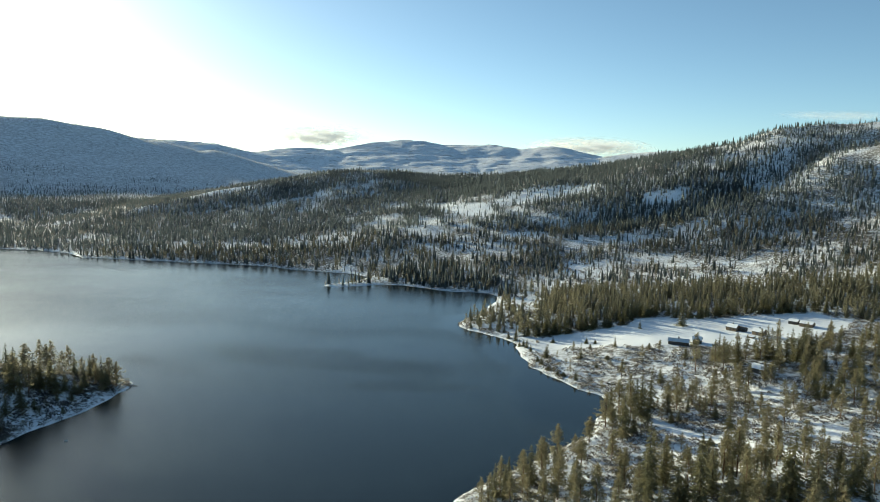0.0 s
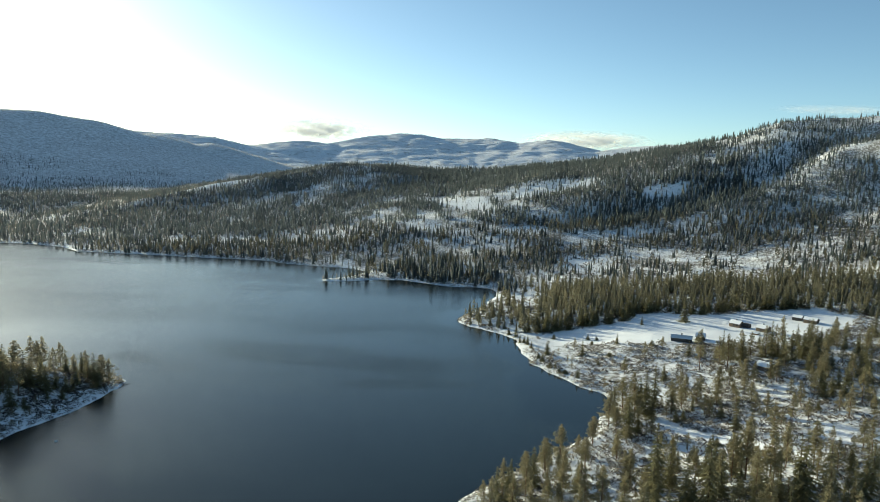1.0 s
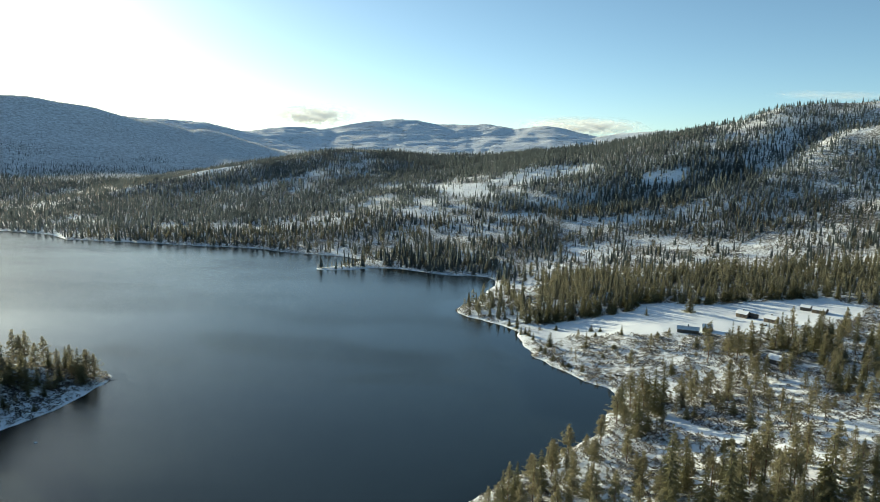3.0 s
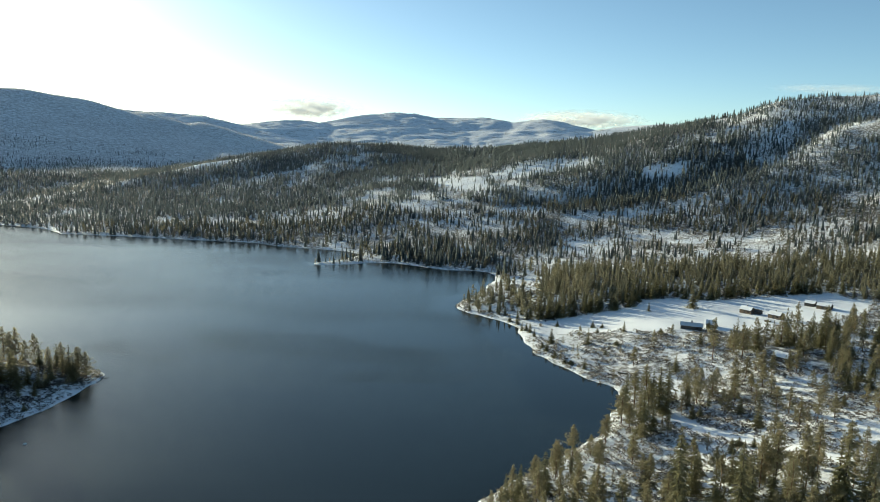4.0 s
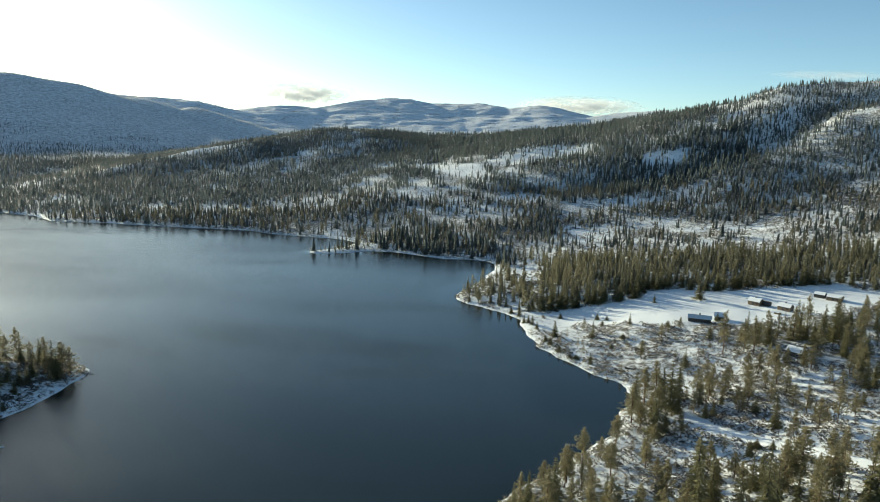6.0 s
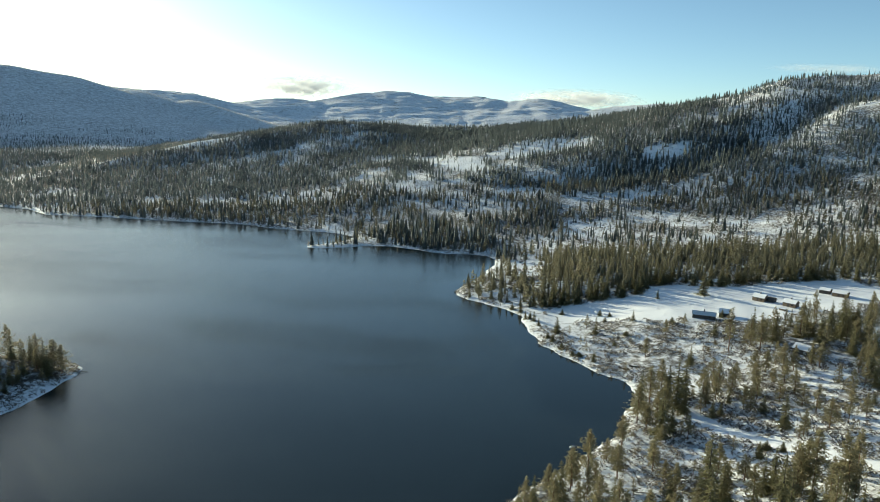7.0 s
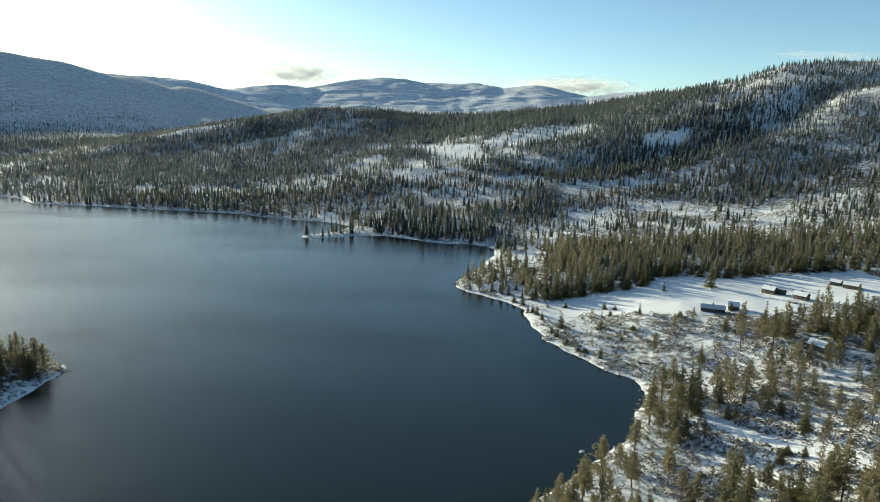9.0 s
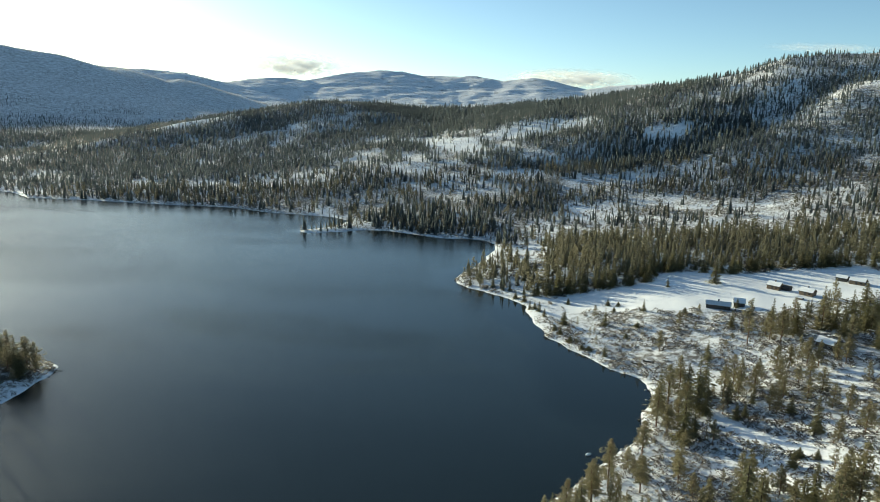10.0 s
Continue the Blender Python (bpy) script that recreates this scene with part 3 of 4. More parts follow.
def wooded(x, y):
    """How likely a tree is, 0 to 1."""
    d, isle = shore(x, y)
    patch = 0.73 + 0.62 * fractal(x, y, 70, 61, 3) + 0.3 * fractal(x, y, 190, 63, 2) + 0.5 * fractal(x, y, 22, 67, 3)
    sparse = smooth(90, 130, x) * smooth(470, 500, y) * smooth(745, 660, y + 0.15 * x)
    patch = patch * (1 - 0.48 * sparse)
    patch = patch * (1 - 0.25 * spot(x, y, -190.4, 813.5, 100, 60))
    patch = patch + 0.08 * smooth(60, 20, x) * smooth(90, 40, d) + 0.3 * smooth(60, 20, x) * smooth(16, 8, d) + 0.5 * spot(x, y, 207.7, 818.9, 130, 55, 10) + 0.25 * spot(x, y, -330, 1160, 200, 60, 35) + 0.2 * spot(x, y, 387.8, 923.3, 210, 140, -30) + 0.25 * spot(x, y, 464.4, 995.5, 150, 80, -40) + 0.4 * smooth(60, -60, x) * smooth(1010, 1110, y) + 0.3 * spot(x, y, 280.5, 838.5, 130, 55, 30) + 0.9 * spot(x, y, 0, 575, 62, 26, -22)
    cut, _ = to_line(x, y, GULLY)
    patch = patch + 0.35 * smooth(55, 25, cut) - 0.24 * spot(x, y, 170.7, 1286.5, 190, 120, 10) + 0.1 * spot(x, y, 364.8, 750.9, 150, 45, 20)
    patch = patch * (1 - 0.12 * smooth(140, 180, height(x, y)))
    return np.clip(patch, 0.03, 1) * smooth(0.3, 2.5, d) * (1 - 0.97 * clear_at(x, y)[0]) * (1 - 0.82 * clear_at(x, y)[1])


# hillside woods
fx, fy = scatter(-800, 950, 500, 1600, 3.95)
far = np.hypot(fx, fy)
keep = (grow.random(len(fx)) < wooded(fx, fy)) & ~inside(fx, fy, BELT) & (far > 500) & (far < 1500)
fx, fy, far = fx[keep], fy[keep], far[keep]
birch = grow.random(len(fx)) < 0.31 + 0.3 * smooth(-220, -480, fx)
near = far < 815
def gully(rows):
    """Taller trees along the sheltered gully."""
    rows[:, 3] *= 1 + 0.35 * spot(rows[:, 0], rows[:, 1], 0, 575, 62, 26, -22) + 0.35 * spot(rows[:, 0], rows[:, 1], 280.5, 838.5, 130, 55, 30) + 0.3 * spot(rows[:, 0], rows[:, 1], 169.3, 1298.5, 190, 110, 10)
    return rows


pine = near & ~birch & (grow.random(len(fx)) < 0.40)
forest("hillside_pines", rows_of(fx[pine], fy[pine], 3.5, 11, 0.85, 1.25), MID_PINE, M_HILL_PINE, "brown-green pines scattered on the snowy hillside")
slope = near & ~birch & ~pine
forest("hillside_forest", gully(rows_of(fx[slope], fy[slope], 4, 12, 0.8, 1.2)), MID_SPRUCE, M_HAZED_SPRUCE, "dark spruce forest, tinted blue-grey for haze, on the snowy hillside")
inlet = ~near & ~birch & (grow.random(len(fx)) < smooth(20, -180, fx))
forest("ridge_forest", gully(rows_of(fx[~near & ~birch & ~inlet], fy[~near & ~birch & ~inlet], 4, 11.5, 0.95, 1.4)), FAR_SPRUCE, M_HAZED_SPRUCE, "dark spruce forest along the far ridge")
forest("inlet_forest", rows_of(fx[inlet], fy[inlet], 4.5, 11, 0.95, 1.4), FAR_SPRUCE, M_HAZED_INLET, "grey spruce forest, tinted for haze, above the far end of the lake")
forest("birch_wood", rows_of(fx[birch], fy[birch], 3.5, 7.5, 1.2, 2.0), BARE_BIRCH, M_TWIG, "leafless brown birches among the spruces")
# belt of tall spruces behind the field
bx, by = scatter(40, 400, 360, 515, 4.05)
keep = inside(bx, by, BELT) & (clear_at(bx, by)[1] < 0.4) & (grow.random(len(bx)) < 0.84 + 0.25 * smooth(150, 110, bx) + 0.4 * fractal(bx, by, 25, 71, 2))
edge, _ = to_line(bx, by, BELT[:8])
front = edge < 7
forest("spruce_belt", rows_of(bx[keep & ~front], by[keep & ~front], 4, 12.5, 0.9, 1.4), BELT_MIX, M_SPRUCE, "dense belt of tall dark spruces behind the snowfield")
for x, y in zip(bx[keep & front], by[keep & front]):
    plant("spruce", x, y, grow.uniform(6, 13), grow.uniform(0, 6.28), grow.uniform(1.0, 1.35), "tall dark spruce at the edge of the snowfield", "spruces along the field")
# spruces in the valley behind the ridge
vx, vy = scatter(-1350, -150, 1150, 2000, 6.2)
far = np.hypot(vx, vy)
keep = (far > 1490) & (far < 1980) & (height(vx, vy) < 120) & (grow.random(len(vx)) < 0.9 * smooth(75, 15, height(vx, vy)) + 0.3 * fractal(vx, vy, 80, 77, 2))
forest("valley_forest", rows_of(vx[keep], vy[keep], 3.5, 8), FAR_SPRUCE, M_HAZED_SPRUCE, "dark spruces at the foot of the great hill")
# birch scrub on the great hill
hx, hy = scatter(-1900, -250, 1100, 2800, 5.2)
keep = (np.hypot(hx, hy) > 1480) & (np.degrees(np.arctan2(hx, hy)) < -8) & (grow.random(len(hx)) < 0.72 + 0.4 * fractal(hx, hy, 90, 81, 3))
forest("hill_birches", rows_of(hx[keep], hy[keep], 3, 6.5, 1.2, 2.4), [bare_tree(400 + k, 3) for k in range(9)], M_HAZED_TWIG, "grey leafless birch scrub on the great hill")

# single trees near the water
BAY = [(63.2, 290.8), (148.5, 277.5), (97.6, 193.6), (38.9, 200.1), (36.6, 215.6), (52.4, 242.5)]
SHORE_PINES = [(15.4, 179.8, 9), (17.4, 177.9, 11), (27.6, 188.9, 13), (34.7, 202.9, 12), (36.9, 184.6, 14), (42, 180.5, 12), (31.7, 177.5, 10), (27.6, 177.4, 10), (23.5, 182.3, 9),
    (45.9, 178, 13), (50.8, 175.4, 10)]
SHORE_SPRUCES = [(22.5, 186.4, 10), (30.6, 195.5, 12), (63.3, 189.8, 20), (59.8, 180.5, 16), (68.5, 193.2, 13), (71.7, 174.1, 20), (66.2, 174.9, 14), (68.1, 174.7, 9), (77.1, 180, 15)]
POINT_PINES = [(85.6, 193.1, 14), (123.1, 233.8, 11), (129.9, 236.6, 8), (144.6, 237.5, 12), (157.9, 252.2, 14), (151.6, 235.4, 9), (111.3, 198.4, 14), (133, 210.8, 10), (119.6, 204.1,
    10), (115.1, 193.2, 10), (89.3, 192.7, 18), (96.7, 193.7, 16), (103.6, 198.8, 14), (87.5, 183, 13), (120.3, 179.4, 14)]
POINT_SPRUCES = [(95.7, 177.1, 18), (96.6, 176, 19), (109.8, 176.6, 12), (114, 178.9, 15), (106.9, 182.7, 14), (83, 181.8, 12), (87.1, 176.4, 12), (139.2, 247.2, 4.3), (91, 177.3, 11), (116.1, 175.1, 8), (104.6, 172.3, 8), (82.2, 172.4, 9)]
FIELD_PINES = [(117.8, 304, 18), (110.2, 332, 7), (100.4, 326.7, 7), (127.2, 306.3, 13), (129.2, 302.2, 15), (132.7, 307.3, 11), (134.6, 309, 10), (127.5, 310, 8), (70.7, 344.8,
    7), (84.8, 303.8, 9), (150.5, 312.6, 15), (143.8, 312.4, 12), (150.4, 273.1, 9), (156.6, 274.9, 11), (167, 274.2, 13)]
FIELD_SPRUCES = [(132.1, 344.8, 4.5), (118.9, 320.4, 7), (107.4, 339.3, 3), (138.6, 309.1, 12), (113.6, 378.4, 5), (92, 346.1, 5.4), (72.9, 337, 8), (63.5, 300.9, 4.6), (56, 338.9, 7), (138.8, 384.2, 14), (99.7, 296, 8), (149.5, 313.6, 8), (153.4, 313.5, 12), (156.9, 314.3, 10), (154.8, 304.8, 11), (160.7, 309.3, 14), (166, 313.9, 11), (173.8, 320.8,
    14), (172.3, 315.8, 16), (174.6, 315.2, 15)]
SAPLINGS = [(45, 362, 4.5), (48.4, 357.3, 5.1), (49.5, 350, 3.8), (50.6, 331.1, 2.8), (51.6, 325.3, 3.8), (53.9, 316.7, 2.9), (57, 309.2, 1.8), (59.2, 307.5, 1.8),
            (56, 338.9, 3.4), (40.8, 380, 3.5), (44.1, 374.3, 6), (47.1, 361.3, 3.6), (84.9, 359.8, 2.4), (80.9, 362.6, 3.7), (80.7, 352, 2.4), (64.1, 369.5, 3.1), (77.3, 321.5, 2.2), (84.3, 329.7, 2.3)]
BAY_PINES = [(35.7, 205.1, 10.7), (40.9, 210.7, 13.1), (48.1, 219.6, 6.4), (54.4, 227.4, 10.0), (48.2, 209.2, 9.7), (64.9, 238.8, 9.4), (63.8, 244, 12.8), (72.4, 258.9, 13.4), (78.7, 267.6, 12.8), (75.1, 232.2, 7.5), (74.2, 234.8, 5.9), (58.5, 212.7, 10.2), (59.7, 206.8, 6.6), (59.7, 217.3, 6.9), (99.1, 273.5, 10.8), (100.2, 270.5, 10.5), (106.2, 271.1, 9.4),
    (100.4, 251.6, 8.4), (101.5, 249.6, 8.4), (110, 264.9, 5.6), (117.8, 282, 8.5), (121.3, 280.6, 8.6), (117.8, 268.1, 7.1), (127.4, 280.6, 11.0), (130.9, 279.6, 9.5), (121.4, 260.9,
    8.5), (117.2, 248.2, 8.1), (119.3, 244.2, 9.6), (106.8, 228.2, 8.0), (115.5, 230.5, 10.1), (120.6, 235.7, 5.7), (138, 264.4, 6.9), (83.6, 221.2, 6.0), (68.6, 202.9, 13.2), (74.3, 209.6, 9.6), (79.7, 205.7, 7.5), (97.7, 214.6, 5.8), (97.1, 208.3, 8.9), (90.6, 198.3, 8.8), (95.9, 196.1, 8.9), (40.9, 203.4, 7.7), (66.2, 229.1, 6.8), (86.8, 252.7, 5.4)]
BAY_SPRUCES = [(68.1, 255.1, 13.5), (80.8, 265.5, 11.4), (68.1, 234.9, 15.0), (72.3, 238.1, 8.5), (79.9, 255.4, 17.3), (86.2, 265.1, 14.9), (81.2, 251.7, 9.9), (89.1, 248.8, 5.4),
    (92.3, 250.2, 4.7), (105.2, 248.7, 5.6), (104.5, 234.6, 11.3), (89.2, 217.9, 4.9), (93.5, 222.6, 3.0), (74.9, 205.4, 6.3), (83.1, 198.3, 11.4), (80.2, 197.4, 9.5), (88.7, 198.4,
    5.4), (97, 220.5, 3.0), (91.5, 259.9, 6.0), (98.3, 257.9, 6.1)]
ISLAND_PINES = [(-175.2, 297.6, 18), (-170.1, 293.7, 16), (-169.8, 297.5, 18), (-160.4, 294.4, 16), (-146.1, 287.7, 13), (-134.7, 279.3, 14), (-131, 277.5, 13), (-158.6, 261.1,
                14), (-146.6, 280.1, 11), (-153.9, 246.7, 19), (-149.4, 248.1, 18), (-137.6, 273.6, 11), (-149.6, 271.2, 12)]
ISLAND_SPRUCES = [(-162.8, 256.4, 11), (-160.6, 257.3, 10), (-159.8, 262.1, 8), (-147.4, 275.6, 10), (-145.2, 283.4, 10), (-136.6, 276.3, 12), (-144, 242.6, 5.0), (-148.9, 260.9,
                  11), (-149.6, 255.8, 12), (-147.7, 240.6, 12), (-149.8, 235.3, 8), (-143.6, 261.7, 8), (-139.8, 261.9, 7), (-138.5, 264.1, 7), (-139.3, 268.4, 10), (-133, 272.1, 11), (-144.7, 257.2, 11), (-151.2, 254.4, 14), (-154.7, 245.6, 14)]
for kind, places, label, group in (
        ("pine", SHORE_PINES, "slender pine with open crown on the snowy shore", "pines on the shore"),
        ("spruce", SHORE_SPRUCES, "narrow green spruce on the snowy shore", "spruces on the shore"),
        ("pine", POINT_PINES, "olive-green pine on patchy snow and heath", "pines on the heath"),
        ("spruce", POINT_SPRUCES, "tall green spruce on patchy snow and heath", "spruces on the heath"),
        ("pine", BAY_PINES, "olive-green pine in the wood above the bay", "pines above the bay"),
        ("spruce", BAY_SPRUCES, "bushy green spruce in the wood above the bay", "spruces above the bay"),
        ("pine", FIELD_PINES, "lone pine on snowy heath near the cabins", "pines near the cabins"),
        ("spruce", FIELD_SPRUCES, "dark spruce on snowy ground near the cabins", "spruces near the cabins"),
        ("spruce", SAPLINGS, "small young spruce by the snowy bank", "young spruces on the bank"),
        ("pine", [(x, y, 0.8 * tall) for x, y, tall in ISLAND_PINES], "tall pine with layered crown on the island", "pines on the island"),
        ("spruce", ISLAND_SPRUCES, "dark spruce on the snowy island", "spruces on the island")):
    for x, y, tall in places:
        plant(kind, x, y, tall, grow.uniform(0, 6.28), grow.uniform(0.85, 1.15) * (1.2 if "bay" in group or "bank" in group or "island" in group or group == "spruces near the cabins" else 1.0), label, group)


# denser woods to the right of the cabins, and on the little point
def fill(x0, x1, y0, y1, step, chance, low, high, pines, label, group):
    x, y = scatter(x0, x1, y0, y1, step)
    d, _ = shore(x, y)
    ok = (d > 2.5) & (clear_at(x, y)[0] < 0.3) & (np.hypot(x - 137, y - 299) > 14) & (np.hypot(x - 132.3, y - 268) > 10) & ~inside(x, y, BAY) & (grow.random(len(x)) < chance)
    for u, v in zip(x[ok], y[ok]):
        plant("pine" if grow.random() < pines else "spruce", u, v, grow.uniform(low, high), grow.uniform(0, 6.28), grow.uniform(0.85, 1.15), label, group)


fill(158, 270, 235, 350, 6.5, 0.6, 8, 14, 0.5, "mixed conifer in the wood beside the cabins", "wood beside the cabins")
fill(128, 160, 252, 322, 7.0, 0.45, 7, 13, 0.6, "mixed conifer near the cabin among the pines", "wood beside the cabins")
fill(70, 190, 150, 205, 6.5, 0.5, 7, 14, 0.68, "olive-green conifer on patchy snow", "wood on the near slope")
fill(20, 60, 165, 200, 6.5, 0.4, 7, 12, 0.7, "pine on the snowy near shore", "wood on the near slope")
px, py = scatter(14, 60, 383, 480, 4.6)
keep = (shore(px, py)[0] > 2.5) & (clear_at(px, py)[0] < 0.3) & (clear_at(px, py)[1] < 0.4) & (grow.random(len(px)) < 0.68)
forest("point_wood", rows_of(px[keep], py[keep], 4.5, 11, 1.0, 1.5), BELT_MIX, M_SPRUCE, "dark young spruces on the small snowy point", "wood")
px, py = scatter(-98, -50, 556, 602, 4.5)
keep = (shore(px, py)[0] > 2.2) & (grow.random(len(px)) < 0.6)
forest("spit_wood", rows_of(px[keep], py[keep], 2, 5.5), NEAR_SPRUCE, M_SPRUCE, "low dark spruces on the spit in the lake", "wood")
fill(-215, -127, 208, 246, 5.2, 0.4, 2.0, 4.6, 0.65, "dark conifer on the wooded island", "wood on the island")
fill(-215, -127, 246, 300, 5.0, 0.5, 2.2, 6.5, 0.7, "dark conifer on the wooded island", "wood on the island")

# young pines on the heath
yx, yy = scatter(52, 210, 190, 335, 8.5)
keep = (shore(yx, yy)[0] > 4) & (clear_at(yx, yy)[0] < 0.3) & (grow.random(len(yx)) < 0.34)
for x, y in zip(yx[keep], yy[keep]):
    plant("pine", x, y, grow.uniform(1.6, 5.0), grow.uniform(0, 6.28), grow.uniform(0.7, 1.0), "small thin young pine on snowy heath", "young pines on the heath", "young_pine")

# heather and birch scrub
sx, sy = scatter(-260, 330, 165, 480, 1.9)
d, _ = shore(sx, sy)
keep = (d > 0.6) & (clear_at(sx, sy)[0] < 0.5) & (grow.random(len(sx)) < 0.5 + 0.34 * smooth(260, 225, sy) + 0.1 * smooth(130, 150, sx) + 0.8 * fractal(sx, sy, 13, 91, 3) + 0.6 * smooth(-90, -120, sx) + 0.35 * spot(sx, sy, 60.7, 216.1, 13, 14) + 0.3 * spot(sx, sy, 97.4, 258.2, 16, 9))
forest("heath_scrub", rows_of(sx[keep], sy[keep], 0.5, 1.8, 0.8, 1.7), BUSH, M_HEATH, "low brown heather and leafless scrub on snow", "scrub")
ix, iy = scatter(-215, -124, 205, 300, 1.8)
bushy = (shore(ix, iy)[0] > 2.4) & inside(ix, iy, ISLAND) & (grow.random(len(ix)) < 0.22 + 1.1 * fractal(ix, iy, 9, 97, 2))
forest("island_scrub", rows_of(ix[bushy], iy[bushy], 1.0, 2.4, 1.0, 1.6), BUSH, M_HEATH, "brown heather and low scrub on the island", "scrub")
sx, sy = scatter(-260, 620, 470, 1150, 4.2)
keep = (shore(sx, sy)[0] > 2) & ~inside(sx, sy, BELT) & (grow.random(len(sx)) < 0.42 + 0.55 * fractal(sx, sy, 20, 93, 3))
bx2, by2 = scatter(60, 420, 478, 720, 3.4)
thick = (grow.random(len(bx2)) < 0.4 + 0.8 * fractal(bx2, by2, 22, 95, 3))
forest("slope_heather", rows_of(bx2[thick], by2[thick], 0.7, 2.0, 0.8, 1.6), BUSH, M_HEATH, "brown heather cushions on the snowy slope", "scrub")
forest("slope_scrub", rows_of(sx[keep], sy[keep], 1.2, 3.8, 1.2, 2.4), [bare_tree(420 + k, 6) for k in range(8)], M_TWIG, "brown birch scrub on the snowy slope", "scrub")


# ---- cabins ----
def box(bm, x0, x1, y0, y1, z0, z1):
    made = bmesh.ops.create_cube(bm, size=1.0)["verts"]
    bmesh.ops.transform(bm, verts=made, matrix=Matrix.LocRotScale(((x0 + x1) / 2, (y0 + y1) / 2, (z0 + z1) / 2), None, (x1 - x0, y1 - y0, z1 - z0)))
    return made


def boxed(name, x0, x1, y0, y1, z0, z1, material, parent, label=""):
    bm = bmesh.new()
    box(bm, x0, x1, y0, y1, z0, z1)
    return part(name, bm, material, parent, label)


def slab(bm, a, b, c, d, thick):
    """A sloping board from its four upper corners."""
    up = [bm.verts.new(p) for p in (a, b, c, d)]
    low = [bm.verts.new((p[0], p[1], p[2] - thick)) for p in (a, b, c, d)]
    bm.faces.new(up)
    bm.faces.new(low[::-1])
    for i in range(4):
        j = (i + 1) % 4
        bm.faces.new((up[j], up[i], low[i], low[j]))


def cabin(x, y, turn, length, width, wall, rise, timber, roofing, label, snowy=True, chimney=True, trim=None):
    """A gabled house: log walls, gables, roof panels with their snow, door, windows and chimney. Its ridge runs along its own x."""
    house = new("cabin")
    house.empty_display_size = 1.0
    z0 = min(ground_z(x + u, y + v) for u in (-3, 3) for v in (-3, 3)) - 0.1
    house.matrix_basis = pose(x, y, z0, 0, 0, turn)
    l, w, th = length / 2, width / 2, 0.22
    boxed("foundation", -l - 0.05, l + 0.05, -w - 0.05, w + 0.05, -0.4, 0.35, M_STONE, house, "grey stone footing")
    courses = max(5, int(wall / 0.24))
    step = wall / courses
    for side in (-1, 1):
        bm = bmesh.new()
        for k in range(courses):
            made = box(bm, -l - 0.18, l + 0.18, side * w - th / 2, side * w + th / 2, 0.355 + k * step, 0.355 + (k + 1) * step - 0.03)
        part("wall", bm, timber, house)
        bm = bmesh.new()
        for k in range(courses):
            box(bm, side * l - th / 2, side * l + th / 2, -w + th / 2 + 0.003, w - th / 2 - 0.003, 0.355 + k * step, 0.355 + (k + 1) * step - 0.03)
        top = 0.355 + wall
        tri = [bm.verts.new((side * l + s * th / 2, *p)) for s in (-1, 1) for p in ((-w, top), (w, top), (0, top + rise))]
        bm.faces.new(tri[:3][::-1])
        bm.faces.new(tri[3:])
        for i in range(3):
            j = (i + 1) % 3
            bm.faces.new((tri[i], tri[j], tri[3 + j], tri[3 + i]))
        part("gable_wall", bm, timber, house)
    over, e = 0.45, 0.4
    top = 0.355 + wall
    for side in (-1, 1):
        low = top - over * rise / w
        bm = bmesh.new()
        slab(bm, (-l - e, 0, top + rise + 0.14), (l + e, 0, top + rise + 0.14), (l + e, side * (w + over), low + 0.14), (-l - e, side * (w + over), low + 0.14), 0.12)
        panel = part("roof_panel", bm, roofing, house)
        if snowy:
            bm = bmesh.new()
            slab(bm, (-l - e + 0.04, side * 0.01, top + rise + 0.36), (l + e - 0.04, side * 0.01, top + rise + 0.36),
                 (l + e - 0.06, side * (w + over - 0.05), low + 0.33), (-l - e + 0.06, side * (w + over - 0.05), low + 0.33), 0.185)
            bmesh.ops.subdivide_edges(bm, edges=bm.edges[:], cuts=3, use_grid_fill=True)
            for v in bm.verts:
                v.co.z += 0.05 * noise.noise(v.co * 0.9 + Vector((x, y, 0)))
            part("snow_cover", bm, M_SNOW, panel, "white snow layer")
        for end in (-1, 1):
            bm = bmesh.new()
            slab(bm, (end * (l + e + 0.03) - 0.03, 0, top + rise + 0.1), (end * (l + e + 0.03) + 0.03, 0, top + rise + 0.1),
                 (end * (l + e + 0.03) + 0.03, side * (w + over), low + 0.1), (end * (l + e + 0.03) - 0.03, side * (w + over), low + 0.1), 0.2)
            part("bargeboard", bm, timber, panel)
    out = w + th / 2
    if wall > 1.85:
        opening(house, (l * 0.55, -out, 1.35), 0, trim or M_BROWN)
        opening(house, (l + th / 2, 0.3, 1.4), 90, trim or M_BROWN)
    door = boxed("door", -0.75, 0.1, -out - 0.05, -out - 0.003, 0.4, min(2.3, top - 0.1), M_DARK, house, "dark plank door")
    boxed("handle", -0.05, 0.01, -out - 0.10, -out - 0.053, 1.3, 1.42, M_METAL, door)
    if chimney:
        stack = boxed("chimney", -0.3, 0.3, -0.25, 0.3, top + rise - 0.3, top + rise + 1.0, M_STONE, house, "grey chimney stack")
        boxed("chimney_cap", -0.36, 0.36, -0.31, 0.36, top + rise + 1.003, top + rise + 1.1, M_SNOW, stack)
    return tagged(house, label, "cabin", "cabins by the snowfield")


